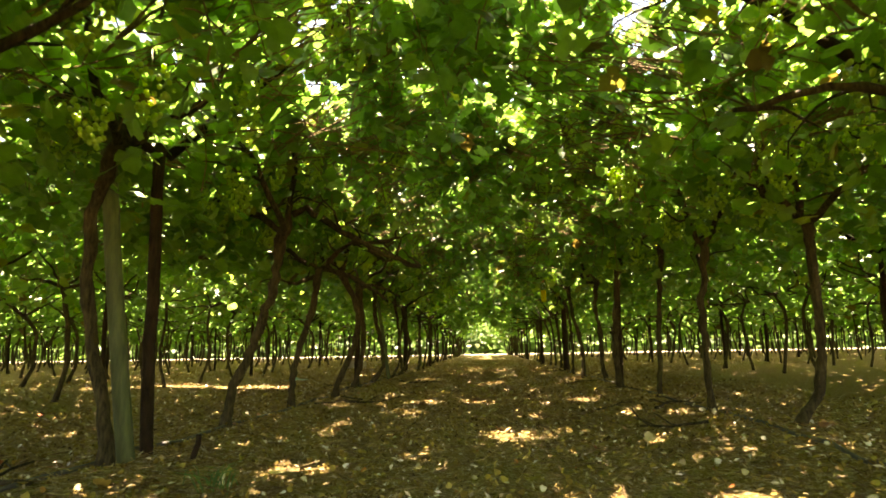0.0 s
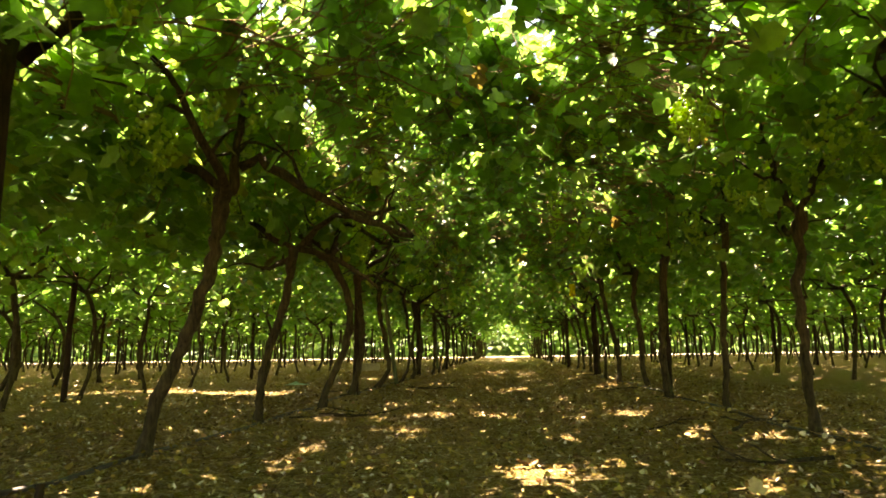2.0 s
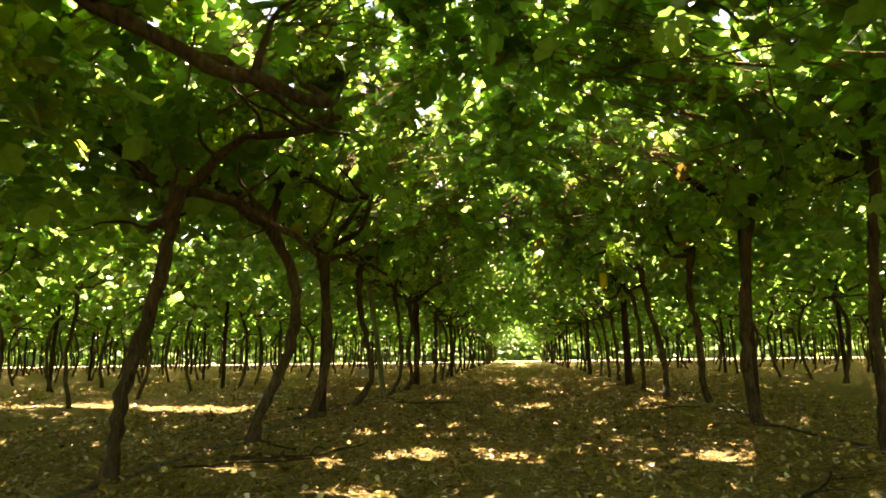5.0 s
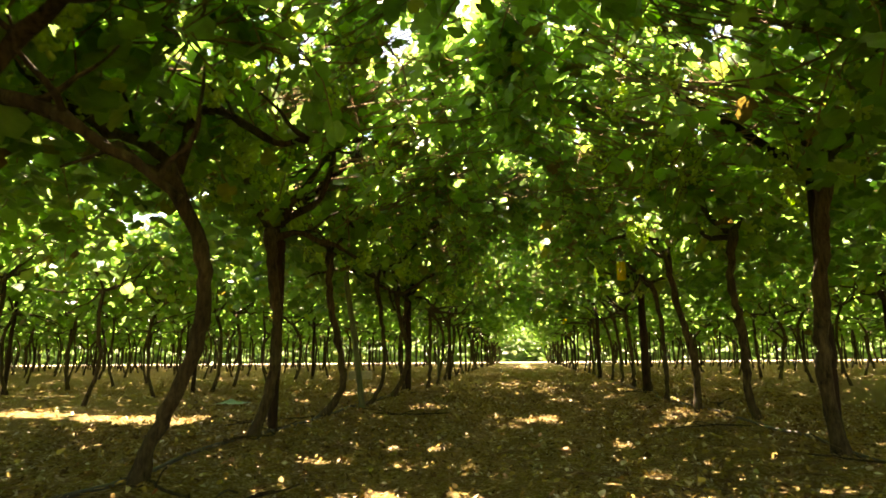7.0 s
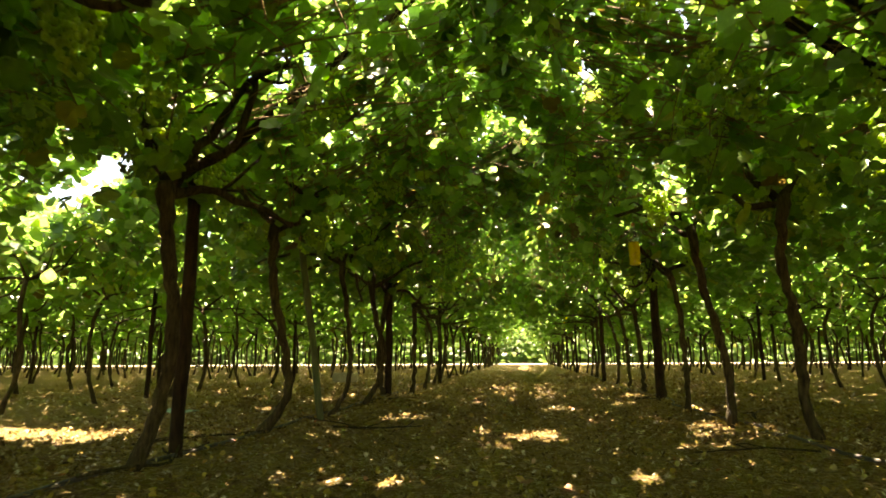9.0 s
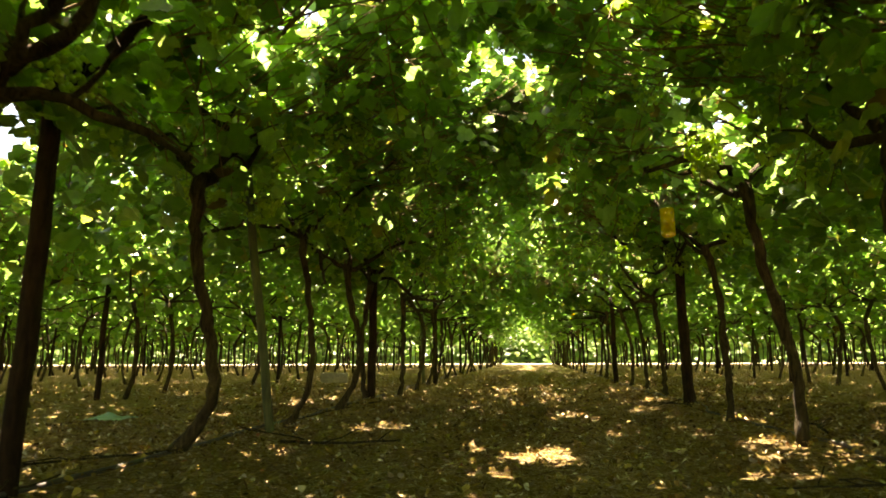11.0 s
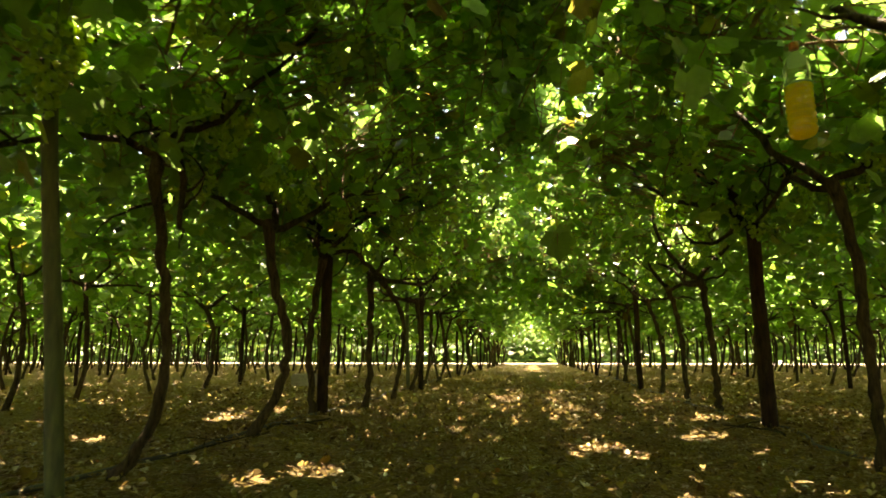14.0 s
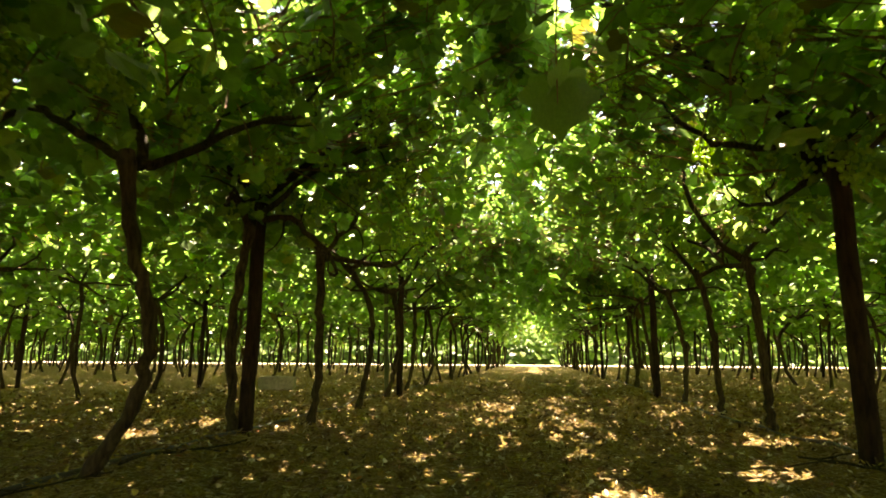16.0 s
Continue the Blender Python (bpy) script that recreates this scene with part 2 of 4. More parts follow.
def kinked(start, heading, length, steps, wander, rng, lift=0.0):
    """A crooked path of a woody arm or cane."""
    p, d = Vector(start), Vector(heading).normalized()
    out = [p.copy()]
    for i in range(steps):
        d = (d + Vector((rng.gauss(0, wander), rng.gauss(0, wander), rng.gauss(0, wander) + lift))).normalized()
        p = p + d * (length / steps)
        out.append(p.copy())
    return out


# outline of a five-lobed vine leaf, one unit wide, stalk at the origin, tip along +y
LEAF_FINE = [(0.0, 0.02), (0.14, -0.14), (0.36, -0.16), (0.40, 0.02), (0.54, 0.16), (0.50, 0.30), (0.34, 0.36), (0.38, 0.56), (0.22, 0.62),
             (0.10, 0.70), (0.0, 0.92), (-0.10, 0.70), (-0.22, 0.62), (-0.38, 0.56), (-0.34, 0.36), (-0.50, 0.30), (-0.54, 0.16),
             (-0.40, 0.02), (-0.36, -0.16), (-0.14, -0.14)]
LEAF_MID = [(0.0, 0.02), (0.20, -0.17), (0.43, -0.03), (0.57, 0.18), (0.35, 0.31), (0.41, 0.58), (0.0, 0.92),
            (-0.41, 0.58), (-0.35, 0.31), (-0.57, 0.18), (-0.43, -0.03), (-0.20, -0.17)]
LEAF_SIX = [(0.0, -0.08), (0.46, -0.02), (0.44, 0.46), (0.0, 0.92), (-0.44, 0.46), (-0.46, -0.02)]
SHARD = [(0.0, -0.45), (0.20, 0.05), (0.06, 0.85), (-0.22, 0.20)]
LEAF_FAR = [(0.0, -0.12), (0.52, 0.14), (0.0, 0.92), (-0.52, 0.14)]


def leaf_template(outline, fold=0.16, droop=0.22):
    ring = [(x, y, -fold * abs(x) * 1.2 - droop * max(0.0, y - 0.2) ** 2 + 0.05 * math.sin(7 * x + 5 * y)) for x, y in outline]
    if len(outline) <= 16:
        return np.array(ring), [tuple(range(len(ring)))]
    pts = [(0.0, 0.22, 0.03)] + ring
    n = len(ring)
    return np.array(pts), [(0, 1 + i, 1 + (i + 1) % n) for i in range(n)]


def scatter_leaves(name, centres, normals, tips, sizes, outline, mat, fold=0.16, droop=0.22):
    """One mesh of many leaves: each a copy of the outline, turned so that its face looks along the normal."""
    tpl, tris = leaf_template(outline, fold, droop)
    nrm = normals / np.linalg.norm(normals, axis=1, keepdims=True)
    tip = tips - nrm * np.sum(tips * nrm, axis=1, keepdims=True)
    tip /= np.linalg.norm(tip, axis=1, keepdims=True) + 1e-9
    side = np.cross(tip, nrm)
    verts = (centres[:, None, :] + sizes[:, None, None] * (tpl[None, :, 0, None] * side[:, None, :]
             + tpl[None, :, 1, None] * tip[:, None, :] + tpl[None, :, 2, None] * nrm[:, None, :]))
    k = len(tpl)
    faces = [tuple(i + j * k for i in f) for j in range(len(centres)) for f in tris]
    return mesh_of(name, verts.reshape(-1, 3).tolist(), faces, mat, smooth=len(outline) > 16)


# ---- the leaf roof: shoots run from each row's head up the sloping wires and hang down between them ----
ROW_GAP, VINE_GAP = 3.06, 1.14
ROW_LEFT, ROW_RIGHT = -1.50, 1.58   # the two rows beside the alley
HEAD, PEAK = 1.42, 2.42


def roof(x):
    return HEAD + 0.09 + (PEAK - HEAD - 0.09) * min(1.0, abs(x) / 1.5)


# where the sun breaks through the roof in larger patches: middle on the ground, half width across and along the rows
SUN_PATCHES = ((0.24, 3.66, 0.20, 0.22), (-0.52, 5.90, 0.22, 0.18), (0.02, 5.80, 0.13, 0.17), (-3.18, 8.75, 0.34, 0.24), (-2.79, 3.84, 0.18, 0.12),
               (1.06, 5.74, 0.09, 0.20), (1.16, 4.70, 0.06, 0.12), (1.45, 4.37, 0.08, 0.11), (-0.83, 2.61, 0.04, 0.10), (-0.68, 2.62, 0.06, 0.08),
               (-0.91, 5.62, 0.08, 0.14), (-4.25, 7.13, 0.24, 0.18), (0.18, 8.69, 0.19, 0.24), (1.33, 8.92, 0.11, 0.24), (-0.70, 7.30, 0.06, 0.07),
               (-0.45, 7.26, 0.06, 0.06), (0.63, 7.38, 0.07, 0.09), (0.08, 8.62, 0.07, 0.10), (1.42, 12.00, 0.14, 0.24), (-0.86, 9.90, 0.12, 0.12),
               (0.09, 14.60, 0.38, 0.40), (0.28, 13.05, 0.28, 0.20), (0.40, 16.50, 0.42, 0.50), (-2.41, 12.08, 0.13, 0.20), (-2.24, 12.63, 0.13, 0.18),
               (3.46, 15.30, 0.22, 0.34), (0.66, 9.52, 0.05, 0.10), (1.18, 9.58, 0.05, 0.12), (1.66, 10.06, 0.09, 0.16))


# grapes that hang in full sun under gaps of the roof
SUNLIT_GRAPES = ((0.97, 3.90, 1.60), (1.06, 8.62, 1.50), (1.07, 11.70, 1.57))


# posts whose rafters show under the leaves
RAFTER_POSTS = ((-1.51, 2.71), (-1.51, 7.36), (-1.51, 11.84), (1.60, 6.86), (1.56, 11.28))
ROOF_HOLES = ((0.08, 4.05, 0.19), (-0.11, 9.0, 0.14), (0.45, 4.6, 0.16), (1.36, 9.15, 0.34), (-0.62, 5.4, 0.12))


def under_rafter(p, rng):
    """Whether a leaf at p would hang before one of the bare rafters on the alley's side."""
    for px, py in RAFTER_POSTS:
        out = (p.x - px) * (-1 if px > 0 else 1)
        if 0.1 < out < 1.35 and -0.22 < p.y - py < 0.06 and p.z < HEAD + 0.12 + 0.78 * out:
            return rng.random() < 0.55
    return False


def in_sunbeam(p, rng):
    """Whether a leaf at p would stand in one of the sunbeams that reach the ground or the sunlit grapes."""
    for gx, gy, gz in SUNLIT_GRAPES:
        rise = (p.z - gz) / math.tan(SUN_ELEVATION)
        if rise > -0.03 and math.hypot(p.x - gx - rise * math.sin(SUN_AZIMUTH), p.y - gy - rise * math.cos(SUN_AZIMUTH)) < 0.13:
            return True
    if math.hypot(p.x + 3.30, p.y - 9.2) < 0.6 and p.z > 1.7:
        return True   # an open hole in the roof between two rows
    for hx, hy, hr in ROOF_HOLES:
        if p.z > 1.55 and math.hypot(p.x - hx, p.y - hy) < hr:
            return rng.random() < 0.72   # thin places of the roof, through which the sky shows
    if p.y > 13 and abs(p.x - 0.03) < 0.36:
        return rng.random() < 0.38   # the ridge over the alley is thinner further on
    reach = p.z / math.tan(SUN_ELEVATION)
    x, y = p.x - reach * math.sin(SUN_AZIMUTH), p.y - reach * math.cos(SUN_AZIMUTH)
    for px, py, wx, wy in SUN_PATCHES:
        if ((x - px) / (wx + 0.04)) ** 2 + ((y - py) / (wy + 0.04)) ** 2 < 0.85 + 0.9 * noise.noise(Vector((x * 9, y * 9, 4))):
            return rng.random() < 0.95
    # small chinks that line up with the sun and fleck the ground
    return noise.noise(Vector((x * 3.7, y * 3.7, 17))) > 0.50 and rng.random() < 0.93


def crown_meshes(seed, size, outline, cover, hangers, lowest, canes=0, bare_canes=0, place=None):
    """Foliage and canes of one vine in its own space (origin at the base). Leaves spread evenly over the wires in
    three thin layers (cover: leaf area over ground area), and hang down on some shoots."""
    rng = random.Random(seed)
    centres, normals, tips, sizes = [], [], [], []

    def leaf(p, tilt, scale=1.0):
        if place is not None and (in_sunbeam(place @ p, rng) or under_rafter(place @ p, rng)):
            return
        centres.append(p)
        normals.append((rng.gauss(0, tilt), rng.gauss(0, tilt), rng.choice((1.0, 1.0, 0.7, -0.5))))
        tips.append((rng.gauss(0, 1), rng.gauss(0, 1), rng.uniform(-1.0, 0.1)))
        sizes.append(size * scale * rng.choice((rng.uniform(0.5, 0.9), rng.uniform(0.85, 1.25))))

    half_x, half_y = 1.66, 0.63
    step = math.sqrt(3 * 0.60 * size * size * 0.82 / cover)
    for layer in range(3):
        nx_, ny_ = round(2 * half_x / step), round(2 * half_y / step)
        for i in range(nx_):
            for j in range(ny_):
                x = -half_x + (i + 0.5 + rng.gauss(0, 0.36)) * step
                y = -half_y + (j + 0.5 + rng.gauss(0, 0.36)) * step
                thin = noise.noise(Vector((x * 1.6 + seed * 3.7, y * 1.6, layer * 2.1)))
                hole = noise.noise(Vector((x * 1.9 + seed * 1.3, y * 1.9 + seed, 9.1)))
                if thin > 0.58 or hole > 0.60 or rng.random() < 0.06:
                    continue
                z = roof(x) + 0.03 + 0.10 * layer + 0.06 * noise.noise(Vector((x * 2.3, y * 2.3 + seed, layer))) + rng.gauss(0, 0.03)
                leaf(Vector((x, y, z + 0.14 * max(0.0, 1 - abs(x) / 0.6))), 0.5 if rng.random() < 0.7 else 1.1)
    verts, faces = [], []
    for i in range(hangers):
        x0 = rng.choice((-1, 1)) * rng.uniform(0.18, 1.5)
        p, d = Vector((x0, rng.uniform(-0.6, 0.6), roof(x0) + 0.05)), Vector((rng.gauss(0, 0.7), rng.gauss(0, 0.7), 0.1)).normalized()
        path = [p.copy()]
        for k in range(rng.randint(5, 11)):
            d = (d + Vector((rng.gauss(0, 0.15), rng.gauss(0, 0.15), -0.22))).normalized()
            p = p + d * 0.072
            if p.z < lowest:
                break
            path.append(p.copy())
            leaf(p + Vector((rng.gauss(0, 0.05), rng.gauss(0, 0.05), rng.gauss(0, 0.03))), 0.8)
        if canes and len(path) > 2:
            r0 = rng.uniform(0.0025, 0.0045)
            sweep(path[::2], [r0] * len(path[::2]), 3, verts=verts, faces=faces, capped=False)
    leaves = scatter_leaves("foliage", np.array(centres), np.array(normals), np.array(tips), np.array(sizes), outline, LEAF)
    if not canes:
        return leaves, None
    for i in range(canes):
        x0 = rng.uniform(-1.3, 1.3)
        path = kinked((x0, rng.uniform(-0.6, 0.6), roof(x0) + rng.uniform(0, 0.12)), (rng.choice((-1, 1)), rng.gauss(0, 0.9), 0.1), rng.uniform(0.5, 1.0), 6, 0.15, rng)
        r0 = rng.uniform(0.003, 0.0055)
        sweep(path, [r0 * (1 - 0.1 * k) for k in range(len(path))], 3, verts=verts, faces=faces, capped=False)
    for i in range(bare_canes):
        side = -1 if i % 2 else 1
        x0 = side * rng.uniform(0.05, 0.7)
        path = kinked((x0, rng.uniform(-0.5, 0.5), roof(x0) - 0.03), (side, rng.gauss(0, 0.7), 0.45), rng.uniform(0.5, 1.1), 7, 0.16, rng, 0.01)
        r0 = rng.uniform(0.004, 0.008)
        sweep(path, [r0 * (1 - 0.09 * k) for k in range(len(path))], 5, verts=verts, faces=faces, capped=False)
    for i in range(2 * bare_canes):
        side = -1 if i % 2 else 1
        x0, y0 = side * rng.uniform(0.1, 0.8), rng.uniform(-0.6, 0.6)
        path = kinked((x0, y0, roof(x0) - rng.uniform(0.0, 0.09)), (side, rng.gauss(0, 0.45), 0.46), rng.uniform(0.4, 1.0), 4, 0.06, rng)
        r0 = rng.uniform(0.0018, 0.0035)
        sweep(path, [r0] * len(path), 3, verts=verts, faces=faces, capped=False)
    return leaves, mesh_of("cane", verts, faces, CANE)


MID_CROWNS = [crown_meshes(200 + i, 0.122, LEAF_SIX, 4.1, 76, 0.90, 14, 8) for i in range(4)]
ALLEY_CROWNS = [crown_meshes(400 + i, 0.17, LEAF_FAR, 2.3, 60, 0.80) for i in range(3)]
FAR_CROWNS = [crown_meshes(300 + i, 0.165, LEAF_FAR, 3.4, 66, 0.80) for i in range(4)]
LAST_CROWNS = [crown_meshes(350 + i, 0.29, LEAF_FAR, 2.7, 34, 0.72) for i in range(3)]


# ---- grapes ----
def bunch_mesh(seed, berries=58, length=0.24, width=0.065, detail=1):
    rng = random.Random(seed)
    bm = bmesh.new()
    for i in range(berries):
        u = (i + 0.5) / berries
        wide = width * (0.45 + 1.1 * math.sin(math.pi * min(1, 0.15 + u * 0.8))) * (1 - 0.5 * u)
        a = rng.uniform(0, 2 * math.pi)
        r = wide * math.sqrt(rng.uniform(0.45, 1))
        c = (r * math.cos(a), r * math.sin(a), -0.03 - u * length + rng.gauss(0, 0.006))
        rad = rng.uniform(0.0098, 0.0122)
        bmesh.ops.create_icosphere(bm, subdivisions=detail, radius=rad, matrix=Matrix.Translation(c) @ Matrix.Diagonal((1, 1, 1.18, 1)))
    me = bpy.data.meshes.new("grape_bunch")
    bm.to_mesh(me)
    bm.free()
    me.materials.append(GRAPE)
    me.polygons.foreach_set("use_smooth", [True] * len(me.polygons))
    return me


BUNCHES = [bunch_mesh(i, 58 + 6 * i, 0.17 + 0.022 * i, 0.056 + 0.005 * i, 0) for i in range(4)]
SUN_BUNCHES = [bunch_mesh(20 + i, 58, 0.20, 0.054, 1) for i in range(2)]
FAR_BUNCHES = [bunch_mesh(10 + i, 40, 0.17, 0.048, 0) for i in range(2)]


def single_leaf(seed):
    tpl, tris = leaf_template(LEAF_FINE, 0.12 + 0.05 * (seed % 3), 0.12 + 0.16 * (seed % 2))
    return mesh_of("leaf", tpl.tolist(), tris, LEAF_SINGLE)


SINGLE_LEAVES = [single_leaf(i) for i in range(4)]
GREEN_STEM = speckled("green_stalk", (0.10, 0.14, 0.03), (0.22, 0.26, 0.07), 60, 0.6, 0.1, 0.001)
STALK = mesh_of("stalk", *sweep([(0, 0.03, 0.02), (0.02, -0.30, 0.10), (0.0, -0.62, 0.26)], [0.016, 0.013, 0.016], 5), GREEN_STEM)
STEM = mesh_of("stem", *sweep([(0, 0, -0.10), (0.004, 0.002, -0.02), (0.0, 0.0, 0.07)], [0.0016, 0.0022, 0.0028], 5), GREEN_STEM)


def hang_bunch(me, parent, label, at):
    b = tagged(part_mesh("grape_bunch", me, parent, label, at), kind="stuff")
    part_mesh("stem", STEM, b, "green stem")


def hang_leaf(me, parent, at):
    part_mesh("stalk", STALK, part_mesh("leaf", me, parent, "", at), "thin green stalk")


# ---- vines ----
def trunk_line(height, bends, rng, wobble=0.006, steps=26, back=0.0):
    """The trunk's middle line through its sideways bends at 0.2, 0.45, 0.72 and the full height of the head."""
    us, xs_ = (0.0, 0.2, 0.45, 0.72, 1.0), (0.0, *bends)
    out = []
    for i in range(steps + 1):
        u = i / steps
        k = min(3, max(j for j in range(5) if us[j] <= u))
        f = (u - us[k]) / (us[k + 1] - us[k])
        m = [(xs_[min(4, j + 1)] - xs_[max(0, j - 1)]) / (us[min(4, j + 1)] - us[max(0, j - 1)]) * (us[k + 1] - us[k]) for j in (k, k + 1)]
        x = (2 * f ** 3 - 3 * f ** 2 + 1) * xs_[k] + (f ** 3 - 2 * f ** 2 + f) * m[0] + (3 * f ** 2 - 2 * f ** 3) * xs_[k + 1] + (f ** 3 - f ** 2) * m[1]
        jig = wobble * (0 < i)
        out.append(Vector((x + rng.gauss(0, jig), 0.03 * math.sin(5 * u) + back * min(1.0, 1.8 * u) + rng.gauss(0, jig), height * u - 0.03 * (i == 0))))
    return out


def trunk_mesh(line, radius, rng, sides=12):
    n = len(line) - 1
    radii = [radius * (1.0 + 0.28 * max(0, 1 - 7 * i / n) + 0.30 * max(0, (i - n * 0.8) / (n * 0.2)) + 0.08 * math.sin(i * 1.1) + 0.07 * noise.noise(Vector((i * 0.7, radius * 900, 1)))) for i in range(n + 1)]
    return mesh_of("trunk", *sweep(line, radii, sides, 0.20, rng), BARK)


def arm_mesh(path, r0, r1, rng, sides=7):
    n = len(path) - 1
    return mesh_of("arm", *sweep(path, [r0 + (r1 - r0) * i / n for i in range(n + 1)], sides, 0.30, rng), BARK)


ROW_LABEL = "old grapevine with a crooked brown trunk and a leafy green crown"


ROOF_ROW = {-1: [1.20, 1.171], 1: [1.80, 1.232]}   # where the leaf roof of the next vine of a row is centred, and the step


def near_vine(x, y, bends, height, radius, seed, bunches=19, leaves=26, arms=(), canes=(), back=0.0, skirt=1.0, dense=1.0):
    rng = random.Random(seed)
    v = thing("grapevine", "gnarled old grapevine with a crooked trunk, green leaves and hanging grapes", "grapevine", (x, y, 0), "grapevines in rows")
    line = trunk_line(height, bends, rng, back=back)
    part_mesh("trunk", trunk_mesh(line, radius, rng), v, "dark flaking bark")
    head = line[-1]
    wood = []
    for shape in arms:
        # an arm drawn sideways from the head: (x, z) from the base, drifting along the row
        drift = rng.uniform(-0.05, 0.05)
        knots = [Vector((ax, back + 0.03 + drift * k, az)) for k, (ax, az) in enumerate(shape)]
        path = [knots[0].copy()]
        for a, b in zip(knots, knots[1:]):
            n = max(2, round((b - a).length / 0.07))
            path += [a.lerp(b, (i + 1) / n) + Vector((rng.gauss(0, 0.007), rng.gauss(0, 0.012), rng.gauss(0, 0.007))) for i in range(n)]
        tail = kinked(path[-1], (path[-1] - path[-3]).normalized() + Vector((0, 0, 0.1)), rng.uniform(0.2, 0.4), 5, 0.22, rng)
        wood.append(path + tail[1:])
    headings = [(1, rng.uniform(-0.5, 0.5)), (-1, rng.uniform(-0.5, 0.5))] if not arms else []
    headings.append((rng.choice((-0.4, 0.4)), rng.choice((-1.2, 1.2))))
    for hx, hy in headings:
        wood.append(kinked(head - Vector((0, 0, 0.05)), (hx, hy, rng.uniform(0.25, 0.6)), rng.uniform(0.55, 0.85), 8, 0.24, rng, 0.02))
    for path in wood:
        part_mesh("arm", arm_mesh(path, radius * 0.85, radius * 0.40, rng), v)
        # old spurs that stand on the arm
        for k in range(3, len(path), 3 if len(path) > 12 else 2):
            spur = kinked(path[k], (rng.gauss(0, 0.7), rng.gauss(0, 0.7), rng.uniform(0.1, 1)), rng.uniform(0.15, 0.45), 6, 0.3, rng)
            part_mesh("spur", arm_mesh(spur, radius * 0.38, radius * 0.12, rng, 6), v)
    slot = ROOF_ROW[1 if x > 0 else -1]
    turn = pose((ROW_RIGHT if x > 0 else ROW_LEFT) - x, slot[0] - y, 0, 0, 0, 180 * rng.randint(0, 1)) @ Matrix.Diagonal((1, rng.choice((-1, 1)), 1, 1))
    slot[0] += slot[1]
    leaf_me, cane_me = crown_meshes(seed, 0.108, LEAF_MID if y < 13 else LEAF_SIX, 3.85 * dense * (1.02 if y < 4 else 1.22 if y < 8 else 1.32 if y < 12 else 0.95), round(56 * dense), 1.15, 36, 44, Matrix.Translation((x, y, 0)) @ turn)
    tagged(part_mesh("foliage", leaf_me, v, "dense green lobed leaves", turn), kind="stuff")
    tagged(part_mesh("cane", cane_me, v, "thin brown shoots", turn), kind="stuff")
    outer = 1 if x > 0 else -1
    n = round((130 if x < 0 else 100) * skirt)
    spots = np.array([(outer * (0.62 + 0.30 * rng.gauss(0, 1)), rng.gauss(0, 0.34), 1.40 + 0.15 * rng.gauss(0, 1)) for _ in range(n)])
    facing = np.array([(rng.gauss(0, 0.7), rng.gauss(0, 0.7), 1.0) for _ in range(n)])
    ends = np.array([(rng.gauss(0, 1), rng.gauss(0, 1), -0.7) for _ in range(n)])
    low_leaves = scatter_leaves("foliage", spots, facing, ends, np.array([rng.uniform(0.06, 0.115) for _ in range(n)]), LEAF_MID, LEAF)
    tagged(part_mesh("foliage", low_leaves, v, "low hanging green leaves"), kind="stuff")
    # leaves that hang about the head and its arms
    m = round(105 * max(1.0, skirt ** 0.5))
    over = [rng.gauss(0, 0.48) for _ in range(m)]
    spots = np.array([(ox, back + rng.gauss(0, 0.38), roof(ox) - 0.03 - abs(rng.gauss(0, 0.13))) for ox in over])
    facing = np.array([(rng.gauss(0, 0.9), rng.gauss(0, 0.9), 0.8) for _ in range(m)])
    ends = np.array([(rng.gauss(0, 1), rng.gauss(0, 1), -1.0) for _ in range(m)])
    head_leaves = scatter_leaves("foliage", spots, facing, ends, np.array([rng.uniform(0.06, 0.12) for _ in range(m)]), LEAF_MID, LEAF)
    tagged(part_mesh("foliage", head_leaves, v, "leaves about the old wood"), kind="stuff")
    for shape in canes:
        knots = [Vector((cx, 0.05 * k, cz)) for k, (cx, cz) in enumerate(shape)]
        line_ = [a.lerp(b, f) + Vector((rng.gauss(0, 0.006), rng.gauss(0, 0.01), rng.gauss(0, 0.006))) for a, b in zip(knots, knots[1:]) for f in (0.0, 0.5)] + [knots[-1]]
        part_mesh("cane", mesh_of("cane", *sweep(line_, [0.0075 * (1 - 0.05 * k) for k in range(len(line_))], 7, 0.12, rng), CANE), v, "bare tan cane")
    for i in range(bunches):
        bx = rng.choice((-1, 1)) * (0.08 + 0.95 * rng.random() ** 1.4)
        bz = roof(bx) - rng.uniform(-0.02, 0.12)
        by = rng.uniform(-0.55, 0.55)
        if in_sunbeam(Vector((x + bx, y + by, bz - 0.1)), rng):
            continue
        hang_bunch(BUNCHES[rng.randrange(4)], v, "pale green grapes", pose(bx, by, bz, rng.gauss(0, 6), rng.gauss(0, 6), rng.uniform(0, 360)))
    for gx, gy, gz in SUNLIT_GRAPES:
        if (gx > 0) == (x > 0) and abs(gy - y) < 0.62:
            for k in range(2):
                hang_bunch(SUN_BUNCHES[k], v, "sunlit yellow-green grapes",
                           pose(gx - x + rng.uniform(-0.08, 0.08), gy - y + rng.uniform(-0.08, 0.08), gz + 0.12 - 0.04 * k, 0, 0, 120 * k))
    for i in range(leaves):
        lx = rng.uniform(-1.45, 1.45)
        lz = roof(lx) - abs(rng.gauss(0, 0.11))
        ly = rng.uniform(-0.6, 0.6)
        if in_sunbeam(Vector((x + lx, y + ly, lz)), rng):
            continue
        size = rng.uniform(0.08, 0.13)
        hang_leaf(SINGLE_LEAVES[rng.randrange(4)], v, pose(lx, ly, lz, rng.gauss(0, 38), rng.gauss(0, 38), rng.uniform(0, 360)) @ Matrix.Scale(size, 4))
    return v


